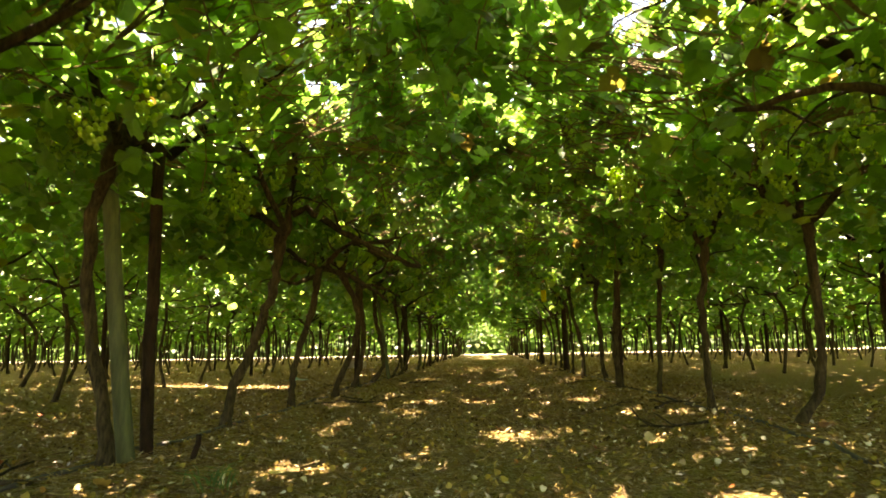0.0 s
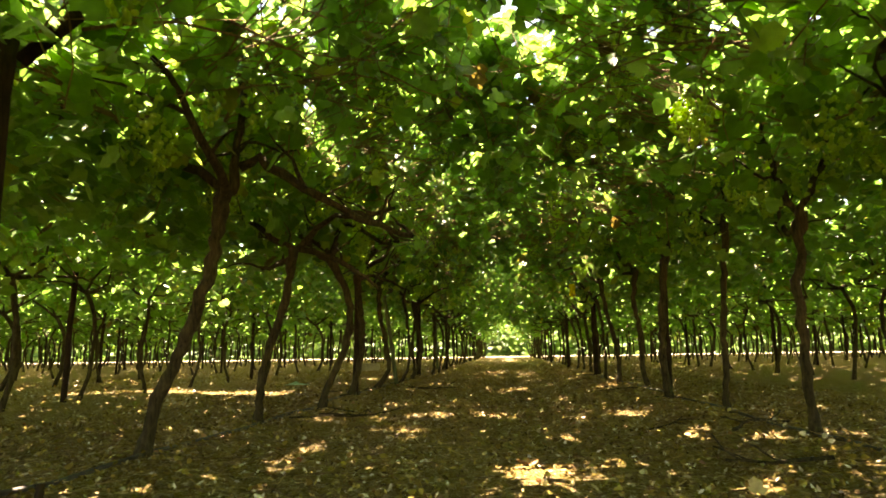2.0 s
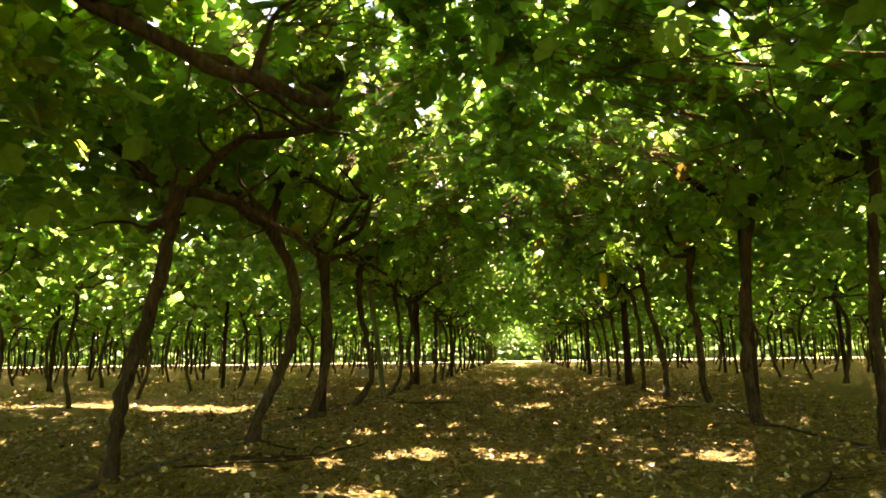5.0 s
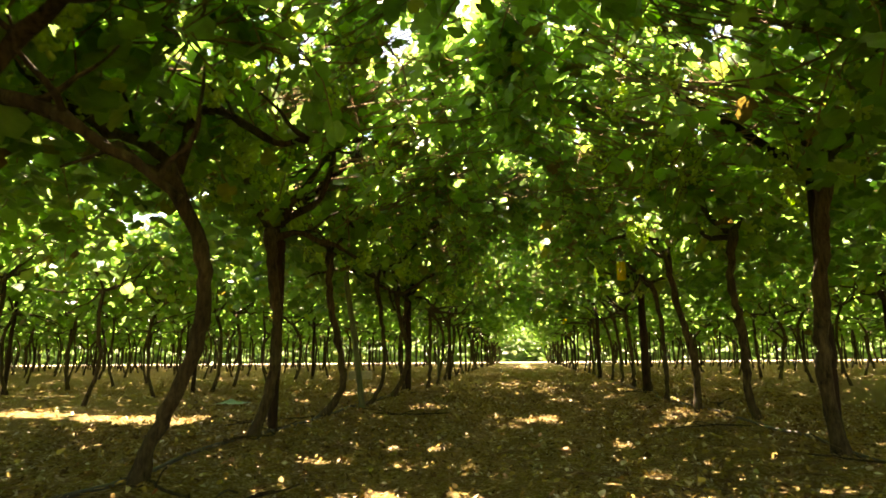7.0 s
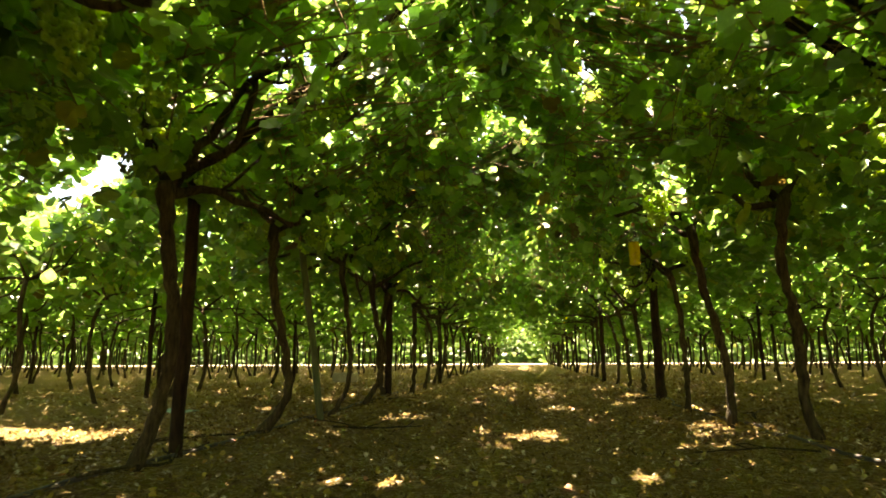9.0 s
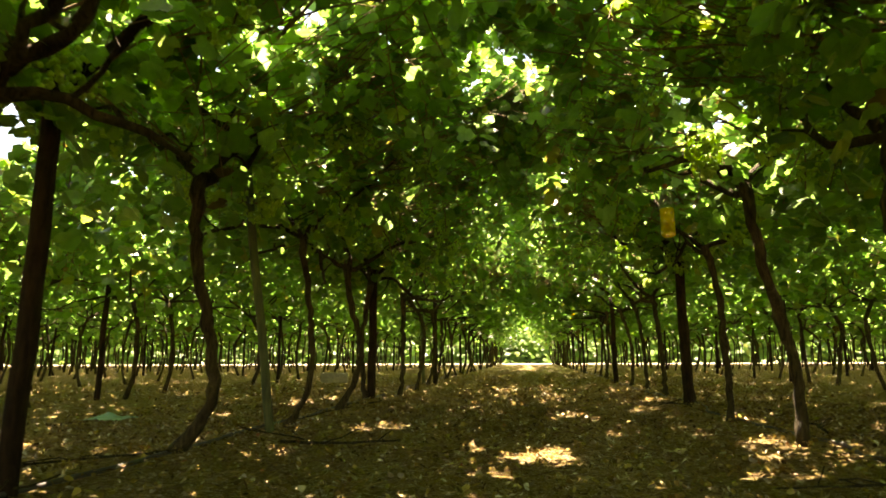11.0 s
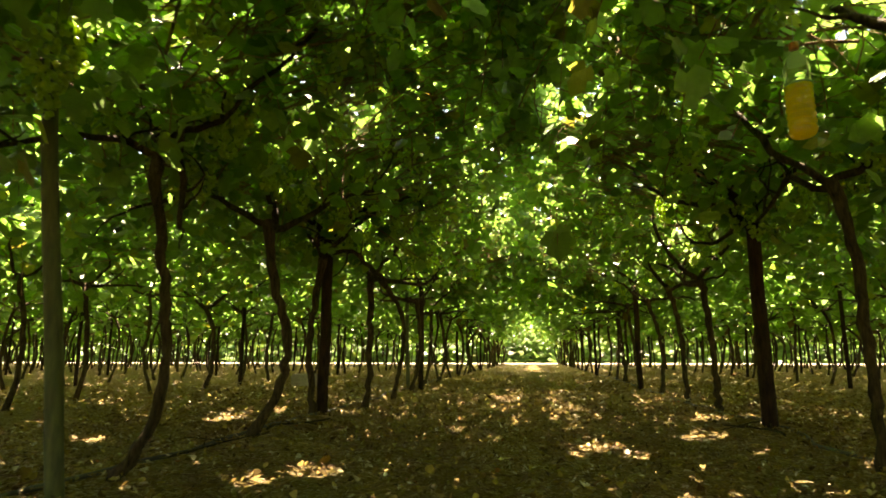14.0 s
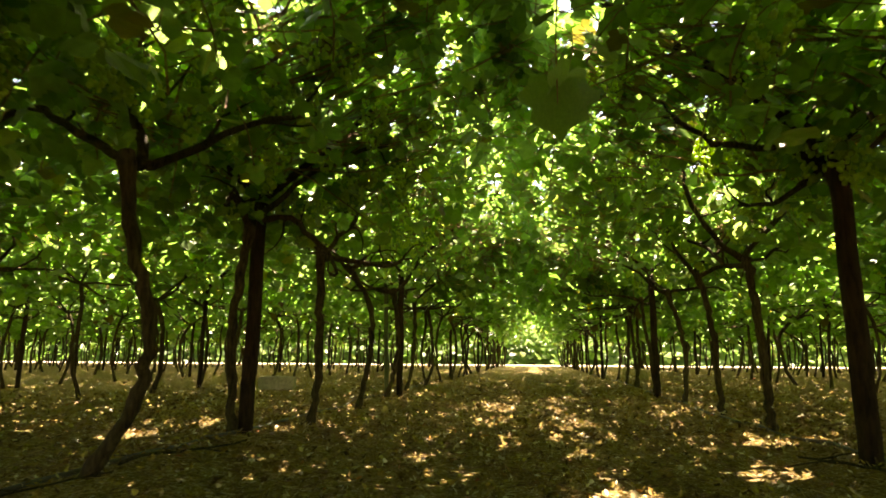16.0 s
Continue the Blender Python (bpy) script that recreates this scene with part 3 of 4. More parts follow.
# place of the base, sideways bends of the trunk, height of the head, radius
near_vine(-1.48, 1.32, (0.05, 0.10, 0.10, 0.05), 1.28, 0.024, 501)
near_vine(-1.50, 2.46, (-0.06, -0.15, -0.15, -0.03), 1.45, 0.027, 518,
          arms=(((-0.03, 1.45), (-0.17, 1.63), (-0.34, 1.74), (-0.55, 1.79), (-0.74, 1.92)), ((-0.02, 1.45), (0.14, 1.57), (0.28, 1.66))))
near_vine(-1.54, 3.67, (0.03, 0.16, 0.29, 0.34), 1.25, 0.030, 535, skirt=2.4, dense=1.12,
          arms=(((0.34, 1.25), (0.15, 1.39), (-0.05, 1.48), (-0.28, 1.56), (-0.55, 1.67)), ((0.34, 1.25), (0.37, 1.43), (0.39, 1.56), (0.41, 1.75)),
                ((0.38, 1.38), (0.47, 1.43), (0.62, 1.31), (0.83, 1.20), (0.95, 1.12))))
near_vine(-1.50, 4.84, (-0.01, 0.04, 0.16, 0.21), 1.17, 0.027, 552, canes=(((0.28, 1.72), (0.39, 1.83), (0.50, 2.01), (0.59, 2.22)), ((0.34, 1.51), (0.57, 1.64), (0.68, 1.74), (0.78, 1.94))), skirt=1.8, dense=1.1,
          arms=(((0.21, 1.17), (0.01, 1.27), (-0.15, 1.40), (-0.32, 1.50), (-0.52, 1.66)), ((0.22, 1.18), (0.36, 1.32), (0.48, 1.38), (0.71, 1.38)), ((0.22, 1.18), (0.43, 1.13), (0.55, 1.07))))
near_vine(-1.43, 5.86, (0.08, 0.22, 0.23, 0.06), 1.31, 0.030, 569, skirt=1.4, dense=1.12,
          arms=(((0.07, 1.29), (0.11, 1.41), (0.13, 1.52), (0.21, 1.57), (0.33, 1.51), (0.45, 1.43)), ((0.07, 1.30), (-0.08, 1.42), (-0.27, 1.50), (-0.43, 1.58), (-0.56, 1.62))))
near_vine(-1.50, 7.00, (0.08, 0.13, 0.12, 0.08), 1.27, 0.030, 586, skirt=0.3,
          arms=(((0.08, 1.27), (-0.05, 1.41), (-0.13, 1.52), (-0.18, 1.64)), ((0.08, 1.27), (0.25, 1.50), (0.35, 1.63), (0.43, 1.74)), ((0.12, 1.33), (0.39, 1.49), (0.43, 1.65))))
near_vine(-1.53, 8.26, (0.18, 0.13, 0.07, 0.08), 1.38, 0.028, 603, skirt=0.4,
          arms=(((0.08, 1.38), (-0.11, 1.49), (-0.28, 1.62), (-0.39, 1.72)), ((0.09, 1.38), (0.22, 1.47), (0.28, 1.52), (0.23, 1.59), (0.10, 1.68), (0.02, 1.78))))
near_vine(-1.44, 9.36, (0.14, 0.16, 0.14, 0.09), 1.27, 0.020, 620,
          arms=(((0.08, 1.28), (-0.06, 1.35), (-0.24, 1.37), (-0.38, 1.36)), ((0.09, 1.28), (0.14, 1.40), (0.21, 1.41), (0.31, 1.43), (0.42, 1.56)), ((0.15, 1.40), (0.19, 1.28), (0.22, 1.17))))
near_vine(-1.47, 10.48, (0.15, 0.21, 0.13, 0.08), 1.26, 0.026, 637, dense=1.1,
          arms=(((0.10, 1.24), (-0.01, 1.27), (-0.17, 1.37), (-0.32, 1.47), (-0.45, 1.47)), ((0.10, 1.26), (0.04, 1.49), (-0.03, 1.79))))
near_vine(-1.56, 11.76, (-0.03, -0.07, -0.01, 0.05), 1.29, 0.026, 654, dense=1.12,
          arms=(((0.05, 1.29), (-0.15, 1.48), (-0.28, 1.64)), ((0.05, 1.30), (0.22, 1.47), (0.36, 1.61), (0.54, 1.71)), ((0.05, 1.31), (0.27, 1.31), (0.46, 1.14))))
near_vine(-1.32, 12.35, (0.02, 0.03, 0.04, 0.03), 1.18, 0.026, 671, arms=(((0.03, 1.18), (0.13, 1.32), (0.21, 1.40)), ((0.03, 1.18), (-0.12, 1.34), (-0.30, 1.48))))
near_vine(-1.36, 13.55, (0.05, 0.10, 0.09, -0.13), 1.30, 0.023, 688)
near_vine(-1.40, 14.70, (0.06, 0.12, 0.11, 0.07), 1.20, 0.024, 705, 5, 8)
near_vine(-1.48, 16.04, (0.06, 0.10, 0.12, 0.10), 1.24, 0.023, 722, 5, 8)
near_vine(-1.50, 17.36, (0.12, 0.14, 0.12, 0.06), 1.24, 0.023, 739, 5, 8)
near_vine(1.58, 1.90, (0.05, 0.05, 0.05, 0.0), 1.28, 0.024, 903)
near_vine(1.72, 3.41, (0.17, 0.22, 0.20, 0.18), 1.20, 0.026, 920, canes=(((-0.33, 1.75), (-0.27, 1.98), (-0.28, 2.19), (-0.24, 2.36)),),
          arms=(((0.18, 1.20), (0.04, 1.30), (-0.11, 1.41), (-0.18, 1.53), (-0.13, 1.70), (0.03, 1.83), (0.12, 1.97)), ((0.18, 1.21), (0.21, 1.61), (0.26, 1.89))))
near_vine(1.65, 4.34, (-0.01, -0.01, -0.01, 0.04), 1.19, 0.024, 937, canes=(((-0.59, 2.38), (-0.45, 2.30), (-0.28, 2.12), (-0.12, 1.96)),),
          arms=(((0.04, 1.19), (0.17, 1.42), (0.25, 1.65), (0.30, 1.86)), ((0.04, 1.20), (-0.03, 1.34), (-0.09, 1.55))))
near_vine(1.63, 5.57, (0.03, 0.05, 0.07, 0.11), 1.39, 0.022, 954, dense=1.12, canes=(((-0.51, 2.40), (-0.33, 2.19), (-0.21, 1.98), (-0.04, 1.86), (0.16, 1.88), (0.26, 2.04)),),
          arms=(((0.10, 1.39), (-0.07, 1.47), (-0.22, 1.51), (-0.25, 1.69), (-0.25, 1.79)), ((0.11, 1.39), (0.17, 1.66), (0.28, 1.86))))
near_vine(1.55, 6.76, (-0.02, -0.01, 0.02, 0.08), 1.50, 0.034, 971, dense=1.08,
          arms=(((0.07, 1.50), (-0.06, 1.67), (-0.22, 1.75), (-0.35, 1.84), (-0.48, 1.98)), ((0.10, 1.51), (0.29, 1.69), (0.40, 1.79))))
near_vine(1.67, 8.07, (-0.04, -0.05, -0.10, -0.07), 1.38, 0.027, 988,
          arms=(((-0.08, 1.38), (-0.22, 1.51), (-0.26, 1.65), (-0.18, 1.78), (-0.27, 1.90)), ((-0.06, 1.38), (0.10, 1.57), (0.29, 1.66), (0.44, 1.75), (0.54, 1.84))))
near_vine(1.50, 8.88, (0.01, -0.03, -0.13, -0.18), 1.38, 0.027, 1005, dense=1.05,
          arms=(((-0.17, 1.37), (-0.07, 1.50), (0.03, 1.58), (0.14, 1.71), (0.25, 1.92)), ((-0.17, 1.38), (-0.24, 1.48), (-0.33, 1.52))))
near_vine(1.50, 9.97, (0.01, 0.00, -0.02, -0.09), 1.24, 0.022, 1022, dense=1.1,
          arms=(((-0.09, 1.24), (-0.16, 1.32), (-0.26, 1.42), (-0.32, 1.55)), ((-0.08, 1.24), (0.07, 1.29), (0.20, 1.36), (0.34, 1.50))))
near_vine(1.62, 11.42, (0.00, 0.00, -0.02, -0.03), 1.39, 0.024, 1039, dense=1.1, canes=(((-0.56, 1.36), (-0.37, 1.38), (-0.20, 1.41), (-0.05, 1.48)),),
          arms=(((-0.05, 1.39), (-0.17, 1.52), (-0.36, 1.53), (-0.52, 1.57), (-0.63, 1.72)), ((-0.05, 1.42), (-0.11, 1.51), (-0.27, 1.65), (-0.37, 1.75), (-0.48, 1.85)), ((-0.04, 1.42), (0.11, 1.59), (0.23, 1.74))))
near_vine(1.64, 12.58, (0.00, -0.01, -0.04, -0.08), 1.13, 0.026, 1056,
          arms=(((-0.08, 1.13), (-0.23, 1.25), (-0.37, 1.42), (-0.44, 1.55)), ((-0.07, 1.14), (0.08, 1.32), (0.25, 1.49), (0.38, 1.61))))
near_vine(1.65, 13.62, (-0.01, -0.02, -0.05, -0.13), 1.18, 0.024, 1073, arms=(((-0.13, 1.18), (-0.24, 1.34), (-0.32, 1.55)), ((-0.13, 1.18), (0.01, 1.38), (0.16, 1.52))))
near_vine(1.65, 14.89, (0.04, 0.05, -0.01, -0.12), 1.18, 0.023, 1090, 5, 8)
near_vine(1.65, 16.30, (-0.02, -0.04, -0.10, -0.12), 1.24, 0.022, 1107, 5, 8)
near_vine(1.65, 17.61, (0.0, -0.02, -0.05, -0.08), 1.26, 0.022, 1124, 5, 8)

# vines of the rows further off: a few shapes, turned and copied
FAR_TRUNKS, FAR_ARMS, FAR_VINES = [], [], []
for i in range(8):
    rng = random.Random(60 + i)
    b = rng.uniform(0.05, 0.20)
    line = trunk_line(rng.uniform(1.15, 1.35), (b * 0.7, b, b * rng.uniform(0.3, 1.3), b * rng.uniform(-0.8, 1.3)), rng, steps=9)
    r = rng.uniform(0.020, 0.032)
    FAR_TRUNKS.append(mesh_of("trunk", *sweep(line, [r * (1.35 if k == 0 else 1) for k in range(len(line))], 6, 0.12, rng), BARK))
    arms = []
    for hx, hy, lift in ((1, 0.3, 0.45), (-1, -0.3, 0.45), (0.2, 1, 0.45), (-0.3, -1, 0.45), (0.9, -0.5, 0.22), (-0.9, 0.4, 0.25)):
        path = kinked(line[-1] - Vector((0, 0, 0.03)), (hx, hy, lift), rng.uniform(0.55, 0.95), 6, 0.26, rng)
        arms.append(mesh_of("arm", *sweep(path, [r * 0.7 * (1 - 0.12 * k) for k in range(len(path))], 5, 0.1, rng), BARK))
    FAR_ARMS.append(arms)


def bare(me):
    co = np.empty(len(me.vertices) * 3)
    me.vertices.foreach_get("co", co)
    return co.reshape(-1, 3), [tuple(p.vertices) for p in me.polygons]


class Joined:
    """Many copies of meshes laid into one mesh."""

    def __init__(self):
        self.verts, self.faces, self.count = [], [], 0

    def add(self, co, faces, m):
        a = np.array(m)
        self.verts.append(co @ a[:3, :3].T + a[:3, 3])
        n = self.count
        self.faces += [tuple(k + n for k in f) for f in faces]
        self.count += len(co)

    def mesh(self, name, mat, smooth):
        return mesh_of(name, np.concatenate(self.verts).tolist(), self.faces, mat, smooth)


rows_rng = random.Random(5)
Y_END = 41.0
far_wood, far_green = Joined(), Joined()
trunk_data, arm_data = [bare(m) for m in FAR_TRUNKS], [[bare(m) for m in a] for a in FAR_ARMS]
alley_data = [bare(c[0]) for c in ALLEY_CROWNS]
crown_data = [bare(c[0]) for c in LAST_CROWNS]
for k in range(-13, 15):
    row_x = ROW_LEFT + ROW_GAP * k if k <= 0 else ROW_RIGHT + ROW_GAP * (k - 1)
    y = 17.7 if k in (0, 1) else max(-2.6, abs(row_x) * 0.72 - 4.5) + rows_rng.uniform(0, 0.8)
    while y < Y_END:
        at = Matrix.Translation((row_x + rows_rng.gauss(0, 0.05), y, 0))
        spin = pose(0, 0, 0, 0, 0, rows_rng.choice((0, 20, -20, 160, 200)) + rows_rng.gauss(0, 12))
        turn = pose(0, 0, rows_rng.gauss(-0.11, 0.05), 0, 0, 180 * rows_rng.randint(0, 1)) @ Matrix.Diagonal((1, rows_rng.choice((-1, 1)), 1, 1))
        shape, leafy = rows_rng.randrange(8), rows_rng.randrange(4)
        if math.hypot(row_x * 1.15, y - 7) > 20.5:
            far_wood.add(*trunk_data[shape], at @ spin)
            if rows_rng.random() < 0.85:   # a second stem or a stake beside it
                far_wood.add(*trunk_data[(shape + 3) % 8], at @ pose(rows_rng.gauss(0, 0.08), rows_rng.uniform(0.2, 0.7), 0, 0, 0, rows_rng.uniform(0, 360)))
            for arm in arm_data[shape][:2]:
                far_wood.add(*arm, at @ spin)
            if k in (0, 1) and y > 17:
                far_green.add(*alley_data[leafy % 3], at @ turn @ Matrix.Diagonal((0.86, 1, 1, 1)))
            else:
                far_green.add(*crown_data[leafy % 3], at @ turn)
        else:
            v = thing("grapevine", ROW_LABEL, "grapevine", at.translation, "grapevines in rows")
            part_mesh("trunk", FAR_TRUNKS[shape], v, "", spin)
            for arm in FAR_ARMS[shape]:
                part_mesh("arm", arm, v, "", spin)
            near = abs(row_x) < 5 and y < 17
            leaf_me, cane_me = (MID_CROWNS if near or (abs(row_x) < 8 and y < 10) else FAR_CROWNS)[leafy]
            gap_above = k == -1 and 8.7 < y < 9.9
            if gap_above:
                turn = Matrix.Translation((0, 0.31, 0)) @ turn @ Matrix.Diagonal((1, 0.6, 1, 1))
            tagged(part_mesh("foliage", leaf_me, v, "", turn), kind="stuff")
            if cane_me:
                tagged(part_mesh("cane", cane_me, v, "", turn), kind="stuff")
            if near and y > 1 and not gap_above:
                for _ in range(3):
                    bx = rows_rng.choice((-1, 1)) * rows_rng.uniform(0.1, 1.1)
                    tagged(part_mesh("grape_bunch", FAR_BUNCHES[rows_rng.randrange(2)], v, "pale green grapes",
                                     pose(bx, rows_rng.uniform(-0.5, 0.5), roof(bx) - rows_rng.uniform(0.0, 0.1), 0, 0, rows_rng.uniform(0, 360))), kind="stuff")
        y += VINE_GAP * rows_rng.uniform(0.93, 1.07)
tagged(new("far_vine_trunks", far_wood.mesh("far_vine_trunks", BARK, True)), "brown trunks of many distant grapevines in rows", "grapevines", kind="stuff")
tagged(new("far_vine_leaves", far_green.mesh("far_vine_leaves", LEAF, False)), "green leaf roof of many distant grapevines", "grapevines", kind="stuff")
for y in (-0.1, -1.2, -2.3):
    for row_x in (-1.48, 1.5):
        v = thing("grapevine", ROW_LABEL, "grapevine", (row_x, y + (0.45 if row_x > 0 else 0.0), 0), "grapevines in rows")
        part_mesh("trunk", FAR_TRUNKS[rows_rng.randrange(8)], v)
        leaf_me, cane_me = MID_CROWNS[rows_rng.randrange(4)]
        tagged(part_mesh("foliage", leaf_me, v), kind="stuff")
        tagged(part_mesh("cane", cane_me, v), kind="stuff")


# ---- trellis: posts, stakes, sloping arms and wires ----
def pole_mesh(name, base, top, r0, r1, mat, rng, sides=12, steps=8, rough=0.05):
    pts = [Vector(base).lerp(Vector(top), i / steps) + Vector((rng.gauss(0, 0.004), rng.gauss(0, 0.004), 0)) for i in range(steps + 1)]
    return mesh_of(name, *sweep(pts, [r0 + (r1 - r0) * i / steps for i in range(steps + 1)], sides, rough, rng), mat)


def trellis_post(x, y, height, lean, r0, r1, mat, label, seed, rafters=True):
    rng = random.Random(seed)
    t = thing("trellis_post", label, "post", (x, y, 0), "trellis posts")
    part_mesh("pole", pole_mesh("pole", (0, 0, -0.05), (lean, 0, height), r0, r1, mat, rng), t)
    if rafters:
        for side in (-1, 1):
            foot = (lean * 0.9 + side * 0.02, 0.03, HEAD + 0.05)
            part_mesh("rafter", pole_mesh("rafter", foot, (lean + side * 1.30, 0.03 + rng.gauss(0, 0.05), PEAK + 0.10), 0.026, 0.020, DARK_WOOD, rng, 8), t, "sloping dark wooden rafter")
    return t


DARK_LABEL = "dark creosoted wooden trellis post in the soil"
PALE_LABEL = "weathered pale grey wooden trellis post in the soil"
trellis_post(-1.48, 2.71, 1.53, -0.03, 0.030, 0.028, DARK_WOOD, DARK_LABEL, 1)
trellis_post(-1.49, 2.58, 2.05, -0.27, 0.037, 0.034, PALE_WOOD, PALE_LABEL, 2, False)
trellis_post(-1.52, 7.36, 1.50, 0.01, 0.033, 0.031, DARK_WOOD, DARK_LABEL, 3)
trellis_post(-1.38, 9.05, 1.95, -0.29, 0.028, 0.026, PALE_WOOD, PALE_LABEL, 4, False)
trellis_post(-1.52, 11.84, 1.42, 0.01, 0.045, 0.042, DARK_WOOD, DARK_LABEL, 5)
trellis_post(-1.62, 15.63, 1.9, -0.05, 0.028, 0.026, PALE_WOOD, PALE_LABEL, 6, False)
trellis_post(-1.34, 15.10, 1.42, 0.0, 0.036, 0.033, DARK_WOOD, DARK_LABEL, 7)
trellis_post(1.55, 11.28, 1.49, 0.01, 0.046, 0.041, DARK_WOOD, DARK_LABEL, 8)
trellis_post(1.575, 6.86, 1.50, 0.04, 0.030, 0.028, DARK_WOOD, DARK_LABEL, 9)
trellis_post(1.58, 2.15, 1.45, 0.05, 0.028, 0.026, DARK_WOOD, DARK_LABEL, 10)
trellis_post(1.52, 15.54, 1.42, 0.0, 0.040, 0.036, DARK_WOOD, DARK_LABEL, 11)
post = trellis_post(-1.62, 21.2, 1.42, 0.0, 0.032, 0.028, DARK_WOOD, DARK_LABEL, 12)
post_rng = random.Random(8)
for k in range(-6, 8):
    row_x = ROW_LEFT + ROW_GAP * k if k <= 0 else ROW_RIGHT + ROW_GAP * (k - 1)
    for j in range(8):
        y = 2.2 + 4.75 * j
        if (k in (0, 1) and y < 21) or (k == 0 and j == 4) or y < abs(row_x) * 0.72 - 3:
            continue
        copy_thing(post, pose(row_x + post_rng.gauss(0, 0.05), y + post_rng.gauss(0, 0.1), 0, 0, post_rng.gauss(0, 1.2), 0))

# short broken stake beside the row
stub = thing("stake_stub", "short broken dark wooden stake leaning in the soil", "stake", (-1.26, 2.70, 0))
part_mesh("stick", pole_mesh("stick", (0, 0, -0.03), (0.03, 0, 0.13), 0.014, 0.012, DARK_WOOD, random.Random(3), 8, 4, 0.1), stub)

# wires along the rows, on the rafters
for row_x in (ROW_LEFT - ROW_GAP, ROW_LEFT, ROW_RIGHT, ROW_RIGHT + ROW_GAP):
    w = thing("trellis_wire_set", "thin galvanised wires strung along the vine row", "wire", (0, 0, 0), "trellis wires")
    for off in (-1.25, -0.9, -0.55, -0.22, 0.22, 0.55, 0.9, 1.25):
        pts = [(row_x + off, yy, roof(off) + 0.03 - 0.015 * (j % 2)) for j, yy in enumerate(np.arange(-2.5, 50, 2.4))]
        part_mesh("wire", mesh_of("wire", *sweep(pts, [0.0016] * len(pts), 4), WIRE), w)


# ---- ground ----
def ground_height(x, y):
    h = 0.008 * noise.noise(Vector((x * 7.3, y * 7.3, 5))) + 0.030 * noise.noise(Vector((x * 0.8, y * 0.8, 3))) + 0.014 * noise.noise(Vector((x * 3.1, y * 3.1, 7)))
    for row_x in (ROW_LEFT - ROW_GAP, ROW_LEFT, ROW_RIGHT, ROW_RIGHT + ROW_GAP):
        h += 0.060 * math.exp(-((x - row_x) / 0.42) ** 2)
    return h * max(0.0, 1 - max(0.0, math.hypot(x, y - 8) - 25) / 15) - 0.022


def graded(a, b, fine_a, fine_b, fine, coarse):
    out, v = [], a
    while v < b:
        out.append(v)
        v += fine if fine_a <= v < fine_b else coarse
    return out + [b]


xs = [-900, -300, -120, -60] + graded(-36, 36, -4.5, 4.5, 0.075, 1.2) + [60, 120, 300, 900]
ys = [-900, -200, -60, -20] + graded(-6, 56, 0.5, 16, 0.09, 0.9) + [80, 140, 300, 900]
verts = [(x, y, ground_height(x, y)) for y in ys for x in xs]
nx = len(xs)
faces = [(j * nx + i, j * nx + i + 1, (j + 1) * nx + i + 1, (j + 1) * nx + i) for j in range(len(ys) - 1) for i in range(nx - 1)]
ground = new("ground", mesh_of("ground", verts, faces, SOIL))
tagged(ground, "brown vineyard soil strewn with dry leaves", "ground", kind="structure")

# farm track round the block, in full sun
verts, faces = [], []
for x0, x1, y0, y1 in ((-41, 43.5, Y_END + 0.4, Y_END + 4.5), (-43, -41, -5, Y_END + 4.5), (43.5, 46, -5, Y_END + 4.5)):
    n = len(verts)
    verts += [(x0, y0, 0.006), (x1, y0, 0.006), (x1, y1, 0.006), (x0, y1, 0.006)]
    faces.append((n, n + 1, n + 2, n + 3))
tagged(new("road", mesh_of("road", verts, faces, PALE_EARTH)), "pale dusty farm track in full sun", "road", kind="structure")

# fallen leaves
lit = random.Random(11)
def litter(count, area, size, outline):
    c, n, t, s = [], [], [], []
    for _ in range(count):
        x, y = lit.uniform(*area[0]), lit.uniform(*area[1])
        c.append((x, y, ground_height(x, y) + abs(lit.gauss(0, 0.008)) + 0.006))
        n.append((lit.gauss(0, 0.8), lit.gauss(0, 0.8), 1))
        t.append((lit.gauss(0, 1), lit.gauss(0, 1), 0))
        s.append(size * lit.uniform(0.4, 1.25))
    return scatter_leaves("fallen_leaves", np.array(c), np.array(n), np.array(t), np.array(s), outline, LITTER, lit.uniform(-0.4, -0.2), -0.4)


for count, area, size, outline in ((120, ((-3.4, 3.4), (0.9, 17)), 0.055, LEAF_MID), (15000, ((-3.6, 3.6), (1.4, 18)), 0.027, LEAF_SIX), (68000, ((-3.4, 3.4), (1.2, 13)), 0.024, SHARD),
                                   (26000, ((-4.5, 4.5), (12, 22)), 0.034, SHARD), (9000, ((-9, 9), (15, 30)), 0.050, SHARD), (9000, ((-9, -3), (4, 16)), 0.045, SHARD)):
    tagged(new("fallen_leaves", litter(count, area, size, outline)), "dry brown fallen vine leaves on the soil", "leaf litter", kind="stuff")

# prunings and straw
verts, faces = [], []
for _ in range(4200):
    x, y = lit.uniform(-3.2, 3.2), lit.uniform(0.9, 16)
    a, l = lit.uniform(0, math.pi), lit.uniform(0.05, 0.32)
    p0 = Vector((x, y, ground_height(x, y) + 0.008))
    p2 = p0 + Vector((math.cos(a) * l, math.sin(a) * l, 0))
    p2.z = ground_height(p2.x, p2.y) + 0.01
    p1 = p0.lerp(p2, 0.5) + Vector((lit.gauss(0, 0.02), lit.gauss(0, 0.02), abs(lit.gauss(0, 0.012))))
    r = lit.uniform(0.0008, 0.003)
    sweep([p0, p1, p2], [r, r, r * 0.7], 4, verts=verts, faces=faces, capped=False)
verts_, faces_ = [], []
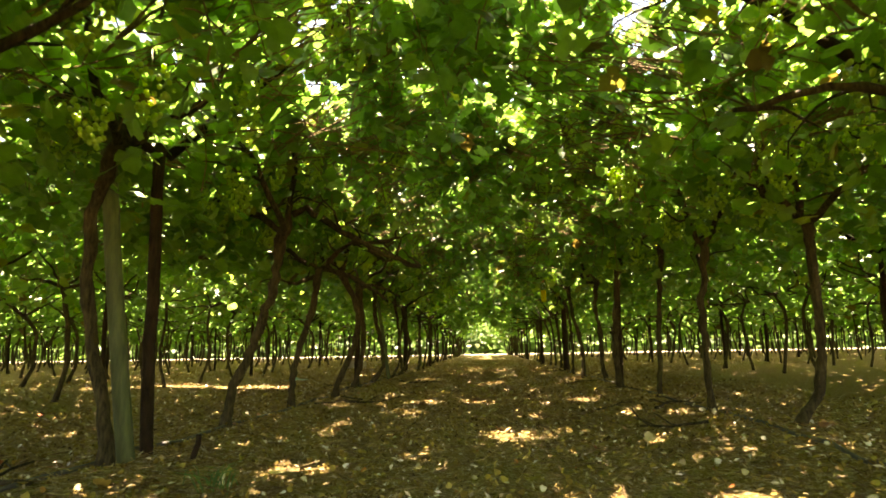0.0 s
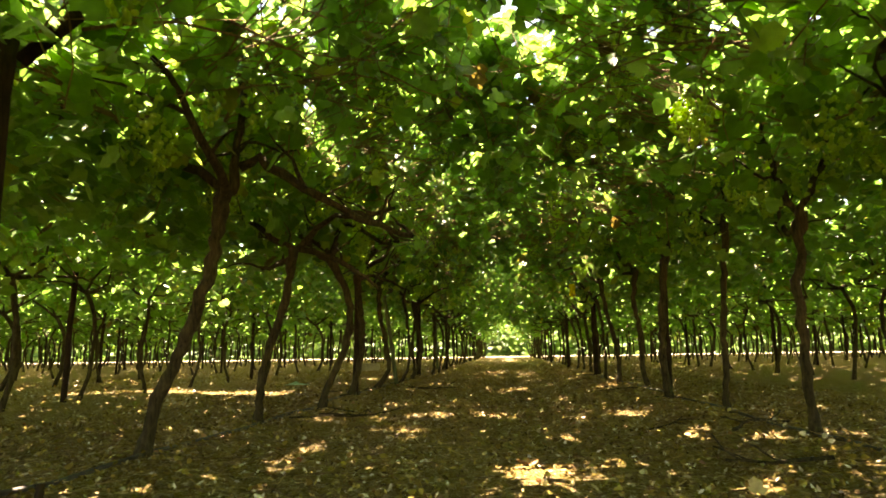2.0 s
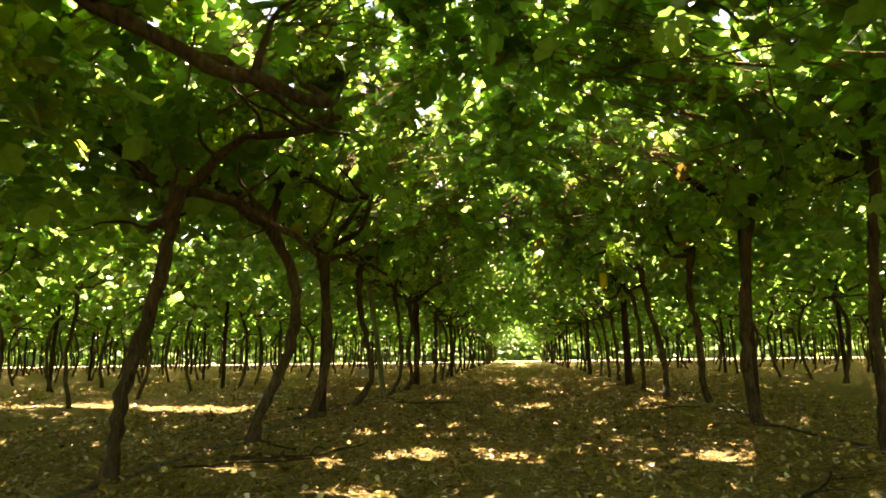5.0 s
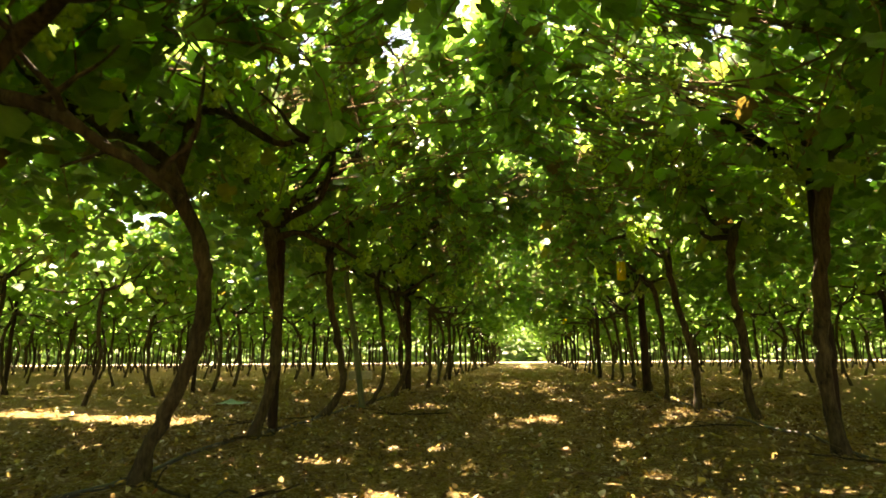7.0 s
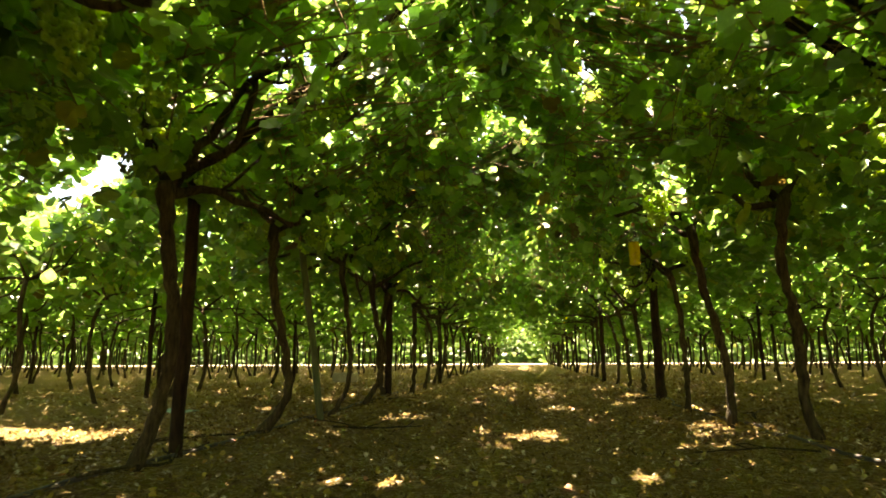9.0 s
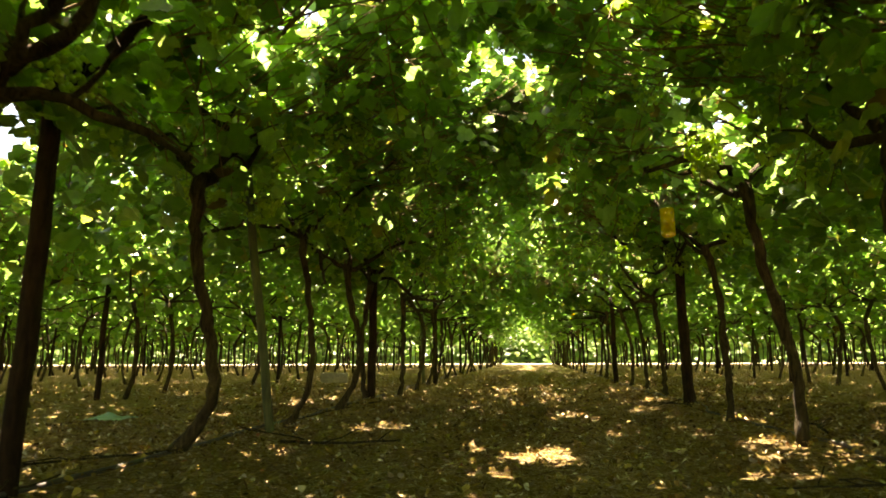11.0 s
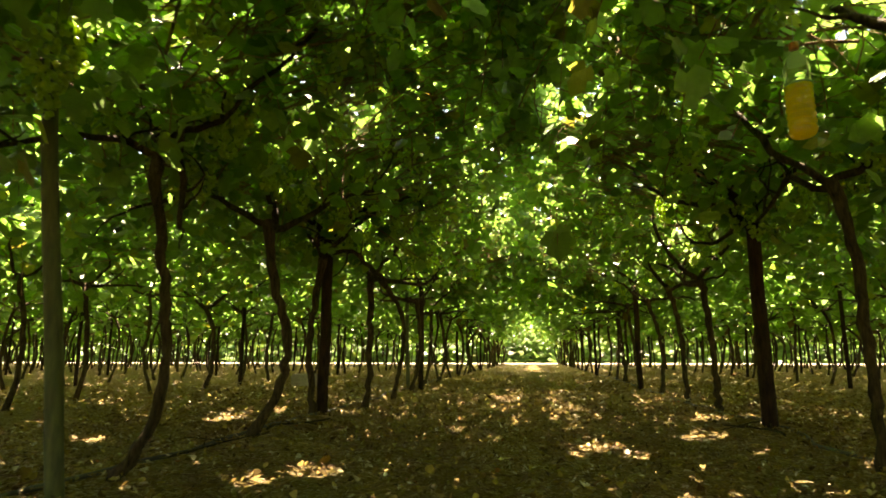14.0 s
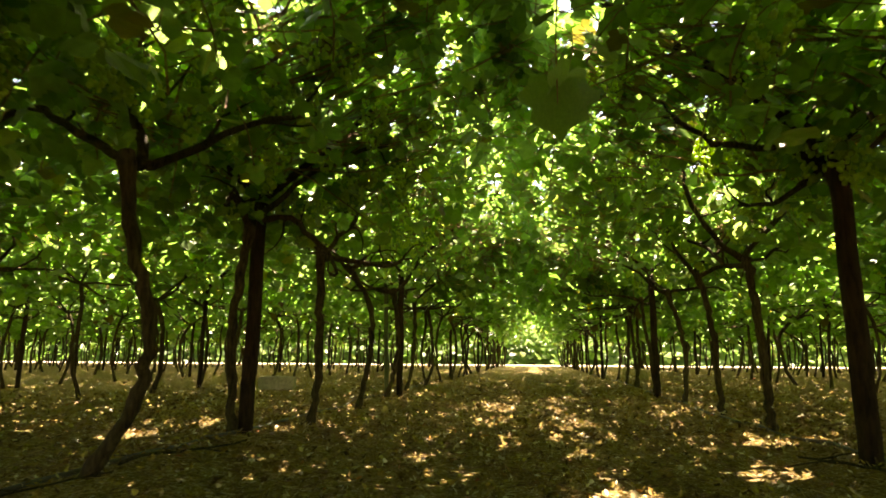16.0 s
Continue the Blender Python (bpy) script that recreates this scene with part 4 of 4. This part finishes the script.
for _ in range(20000):
    x, y = lit.uniform(-3.4, 3.4), 0.9 + 15 * lit.random() ** 1.2
    a, l = lit.uniform(0, math.pi), lit.uniform(0.02, 0.10)
    p0 = Vector((x, y, ground_height(x, y) + 0.01))
    p1 = p0 + Vector((math.cos(a) * l, math.sin(a) * l, lit.gauss(0, 0.012)))
    sweep([p0, p1], [lit.uniform(0.0006, 0.0016)] * 2, 3, verts=verts_, faces=faces_, capped=False)
tagged(new("straw", mesh_of("straw", verts_, faces_, STRAW)), "dry pale straw matted on the soil", "straw", kind="stuff")
tagged(new("twigs", mesh_of("twigs", verts, faces, CANE)), "dry twigs and prunings scattered on the soil", "twigs", kind="stuff")


# ---- things on the ground ----
def drip_hose(x, y0, y1, seed):
    rng = random.Random(seed)
    pts, y, off = [], y0, 0.0
    while y < y1:
        off = 0.85 * off + rng.gauss(0, 0.03)
        pts.append((x + off, y, ground_height(x + off, y) + 0.011))
        y += 0.3
    h = thing("drip_hose", "dusty black irrigation hose lying along the vine row", "hose", (0, 0, 0), "irrigation hoses")
    part_mesh("pipe", mesh_of("pipe", *sweep(pts, [0.010] * len(pts), 8), HOSE), h)


drip_hose(-1.56, -2, 30, 1)
drip_hose(1.68, -2, 30, 2)


def block(x, y):
    rng = random.Random(4)
    b = thing("stone_block", "pale limewashed building block lying on the soil", "block", (x, y, 0), turn=8)
    bm = bmesh.new()
    bmesh.ops.create_cube(bm, size=1, matrix=Matrix.Translation((0, 0, 0.085)) @ Matrix.Diagonal((0.52, 0.20, 0.19, 1)))
    bmesh.ops.bevel(bm, geom=bm.edges[:], offset=0.018, segments=2, affect="EDGES")
    for v in bm.verts:
        v.co += Vector((rng.gauss(0, 0.003), rng.gauss(0, 0.003), rng.gauss(0, 0.003)))
    me = bpy.data.meshes.new("body")
    bm.to_mesh(me)
    bm.free()
    me.materials.append(STONE)
    part_mesh("body", me, b)


block(-3.60, 16.90)


def plastic_sheet(x, y):
    rng = random.Random(9)
    n = 12
    verts = []
    for j in range(n + 1):
        for i in range(n + 1):
            u, w = i / n - 0.5, j / n - 0.5
            z = ground_height(x + u * 0.3, y + w * 0.3) + 0.02 + 0.16 * max(0, 0.32 - math.hypot(u + 0.1, w)) + 0.03 * abs(noise.noise(Vector((u * 7, w * 7, 2))))
            verts.append((u * 0.30 + rng.gauss(0, 0.004), w * 0.30, z))
    faces = [(j * (n + 1) + i, j * (n + 1) + i + 1, (j + 1) * (n + 1) + i + 1, (j + 1) * (n + 1) + i) for j in range(n) for i in range(n)]
    s = thing("plastic_scrap", "crumpled faded green plastic scrap on the soil", "plastic scrap", (x, y, 0))
    part_mesh("sheet", mesh_of("sheet", verts, faces, SHEET), s)


plastic_sheet(-3.10, 9.93)


def grass_tuft(x, y, seed, blades=34):
    rng = random.Random(seed)
    verts, faces = [], []
    for _ in range(blades):
        a, l = rng.uniform(0, 6.28), rng.uniform(0.05, 0.12)
        p0 = Vector((rng.gauss(0, 0.04), rng.gauss(0, 0.04), 0))
        d = Vector((math.cos(a), math.sin(a), 0))
        pts = [p0, p0 + d * l * 0.3 + Vector((0, 0, l * 0.6)), p0 + d * l * 0.8 + Vector((0, 0, l * 0.75))]
        sweep(pts, [0.0025, 0.002, 0.0005], 3, verts=verts, faces=faces, capped=False)
    g = thing("grass_tuft", "small tuft of green grass on the soil", "grass", (x, y, ground_height(x, y)))
    tagged(part_mesh("blade_clump", mesh_of("blade_clump", verts, faces, GRASS), g), kind="stuff")


grass_tuft(-0.94, 2.29, 3)


# ---- bottle traps hung in the vines ----
def bottle_trap(x, y, z, seed):
    """z is the bottom of the bottle; it hangs by a wire from the roof."""
    b = thing("bottle_trap", "clear plastic bottle trap half full of amber liquid, hung by wire", "bottle", (x, y, z), "bottle traps")
    prof = [(0.0, 0.004), (0.030, 0.0), (0.043, 0.010)]
    for i in range(8):
        prof += [(0.0470, 0.022 + i * 0.024), (0.0470, 0.030 + i * 0.024), (0.0415, 0.036 + i * 0.024)]
    prof += [(0.045, 0.222), (0.043, 0.245), (0.032, 0.272), (0.018, 0.295), (0.0145, 0.300), (0.0145, 0.318)]

    def lathe(rows, name, mat, sides=24):
        verts = [(r * 0.9 * math.cos(2 * math.pi * k / sides), r * 0.9 * math.sin(2 * math.pi * k / sides), h) for r, h in rows for k in range(sides)]
        faces = [(i * sides + k, i * sides + (k + 1) % sides, (i + 1) * sides + (k + 1) % sides, (i + 1) * sides + k) for i in range(len(rows) - 1) for k in range(sides)]
        return mesh_of(name, verts, faces, mat)

    shell = part_mesh("shell", lathe(prof, "shell", PLASTIC), b, "clear ribbed plastic")
    shell.visible_shadow = False
    inner = [(max(0.0, r - 0.0016), h + 0.002) for r, h in prof if h < 0.175] + [(0.0, 0.176)]
    part_mesh("liquid", lathe(inner, "liquid", BAIT), shell, "amber liquid")
    part_mesh("cap", lathe([(0.0, 0.306), (0.0165, 0.306), (0.0165, 0.328), (0.014, 0.331), (0.0, 0.331)], "cap", CAP), shell, "orange cap")
    part_mesh("hanger", mesh_of("hanger", *sweep([(0.0, 0, 0.331), (0.004, 0, 0.40), (-0.003, 0.01, 0.70)], [0.0012] * 3, 5), WIRE), b, "thin wire")


bottle_trap(1.003, 9.230, 1.178, 1)
bottle_trap(1.107, 18.66, 1.200, 2)


# ---- a long shoot that hangs low over the path ----
def hanging_shoot(x, y, z):
    t = thing("hanging_shoot", "thin green vine shoot hanging low with two large dark leaves", "vine shoot", (x, y, z))
    line = [(0.10, 0.12, 1.35), (0.06, 0.07, 1.0), (0.02, 0.02, 0.6), (0.0, 0.0, 0.22), (0.0, 0.0, 0.08)]
    part_mesh("stem", mesh_of("stem", *sweep(line, [0.0018, 0.0017, 0.0015, 0.0013, 0.001], 6), CANE), t)
    for lx, ly, lz, tilt, yaw, size in ((0.0, 0.0, 0.14, -98, 5, 0.12), (0.02, 0.012, 0.17, -60, 50, 0.10), (-0.02, 0.0, 0.55, -50, 120, 0.08)):
        hang_leaf(SINGLE_LEAVES[0], t, pose(lx, ly, lz, tilt, 0, yaw) @ Matrix.Scale(size, 4))


hanging_shoot(0.217, 9.35, 0.76)


# ---- beyond the block: a sunlit hedge of trees ----
def hedge(x0, x1, y, seed, axis=0, count=9000):
    rng = random.Random(seed)
    c, n, t, s = [], [], [], []
    for _ in range(count):
        a = rng.uniform(x0, x1)
        h = rng.uniform(0.0, 1) ** 1.25 * (2.6 + 1.2 * noise.noise(Vector((a * 0.22, seed, 1))) + 0.7 * noise.noise(Vector((a * 0.9, seed, 2))))
        d = rng.gauss(0, 0.9)
        c.append((a, y + d, h) if axis == 0 else (y + d, a, h))
        n.append((rng.gauss(0, 0.6), rng.gauss(0, 0.6) - 0.5, 1))
        t.append((rng.gauss(0, 1), rng.gauss(0, 1), -0.4))
        s.append(rng.uniform(0.26, 0.52))
    ob = new("hedge", scatter_leaves("hedge", np.array(c), np.array(n), np.array(t), np.array(s), LEAF_FAR, HEDGE_LEAF))
    tagged(ob, "sunlit green trees and bushes beyond the vineyard", "hedge", kind="stuff")


hedge(-50, 52, Y_END + 6, 1, 0, 36000)
hedge(-5, 60, -46, 2, 1, 26000)
hedge(-5, 60, 48, 3, 1, 26000)


# ---- larger dead leaves and prunings on the soil ----
DEAD_LEAF = speckled("curled_dead_leaf", (0.34, 0.13, 0.04), (0.62, 0.36, 0.14), 40, 0.65, 0.3, 0.002)
YELLOW_LEAF = speckled("yellowed_leaf", (0.55, 0.42, 0.13), (0.74, 0.62, 0.28), 30, 0.6, 0.3, 0.002)


def dead_leaf(x, y, size, mat, label, turn, curl):
    leaf = thing("fallen_leaf", label, "leaf", (x, y, ground_height(x, y) + 0.012), "single fallen leaves", turn=turn)
    tpl, tris = leaf_template(LEAF_FINE, -curl, -curl)
    part_mesh("blade", mesh_of("blade", (tpl * size).tolist(), tris, mat), leaf)
    stalk = [(0.0, 0.02 * size, 0.0), (0.01, -0.35 * size, 0.02), (0.02, -0.8 * size, 0.005)]
    part_mesh("stalk", mesh_of("stalk", *sweep(stalk, [0.0013] * 3, 5), CANE), leaf)


RED_LABEL, PALE_LEAF_LABEL = "curled red-brown dead vine leaf lying on the soil", "flat yellowed vine leaf lying on the soil"
dead_leaf(0.19, 3.79, 0.10, DEAD_LEAF, RED_LABEL, 40, 0.5)
dead_leaf(0.14, 7.22, 0.09, DEAD_LEAF, RED_LABEL, 160, 0.6)
dead_leaf(1.84, 3.35, 0.09, DEAD_LEAF, RED_LABEL, 250, 0.7)
dead_leaf(-0.05, 8.92, 0.085, YELLOW_LEAF, PALE_LEAF_LABEL, 20, 0.12)
dead_leaf(0.03, 7.63, 0.065, YELLOW_LEAF, PALE_LEAF_LABEL, 110, 0.15)
dead_leaf(0.30, 7.05, 0.08, DEAD_LEAF, RED_LABEL, 70, 0.5)
dead_leaf(0.85, 8.86, 0.13, YELLOW_LEAF, PALE_LEAF_LABEL, 200, 0.2)
dead_leaf(-0.80, 2.45, 0.065, YELLOW_LEAF, PALE_LEAF_LABEL, 300, 0.3)
dead_leaf(1.13, 4.67, 0.075, YELLOW_LEAF, PALE_LEAF_LABEL, 140, 0.25)
dead_leaf(-0.01, 10.19, 0.075, YELLOW_LEAF, PALE_LEAF_LABEL, 80, 0.25)


def pruned_branch(x, y, turn, length, radius, seed):
    rng = random.Random(seed)
    b = thing("pruned_branch", "dry crooked pruned vine branch lying on the soil", "branch", (x, y, 0), "prunings along the rows")
    h = math.radians(turn)
    flat = kinked((0, 0, 0), (math.cos(h), math.sin(h), 0), length, 9, 0.16, rng)
    line = [Vector((p.x, p.y, ground_height(x + p.x, y + p.y) + radius + 0.006 + 0.02 * abs(math.sin(3 * k + seed)))) for k, p in enumerate(flat)]
    part_mesh("stick", mesh_of("stick", *sweep(line, [radius * (1 - 0.05 * k) for k in range(len(line))], 7, 0.12, rng), BARK), b)
    for k in (3, 5, 7):
        tip = kinked(line[k], (math.cos(h + rng.choice((-0.8, 0.8))), math.sin(h + rng.gauss(0, 0.8)), 0.1), rng.uniform(0.08, 0.25), 4, 0.15, rng)
        part_mesh("side_twig", mesh_of("side_twig", *sweep(tip, [radius * 0.45] * len(tip), 5, 0.1, rng), BARK), b)


prune = random.Random(77)
for x, y, turn, length in ((-1.55, 2.1, 150, 0.8), (-1.38, 5.05, 20, 0.7), (-1.25, 5.3, 50, 0.8), (-1.1, 5.7, 160, 0.6), (-1.5, 6.7, 70, 0.9), (-1.45, 8.2, 200, 0.8),
                           (-1.2, 8.75, 25, 0.7), (-0.95, 8.9, 170, 0.6), (-1.5, 9.8, 60, 0.7), (-1.4, 10.6, 120, 0.8), (1.35, 3.6, 150, 0.5), (1.3, 4.5, 60, 0.7),
                           (1.55, 6.0, 95, 0.8), (1.45, 7.6, 130, 0.6), (1.75, 9.2, 80, 0.8), (1.45, 10.8, 100, 0.7), (0.95, 4.9, 30, 0.45)):
    pruned_branch(x, y, turn, length, prune.uniform(0.005, 0.011), prune.randrange(1000))
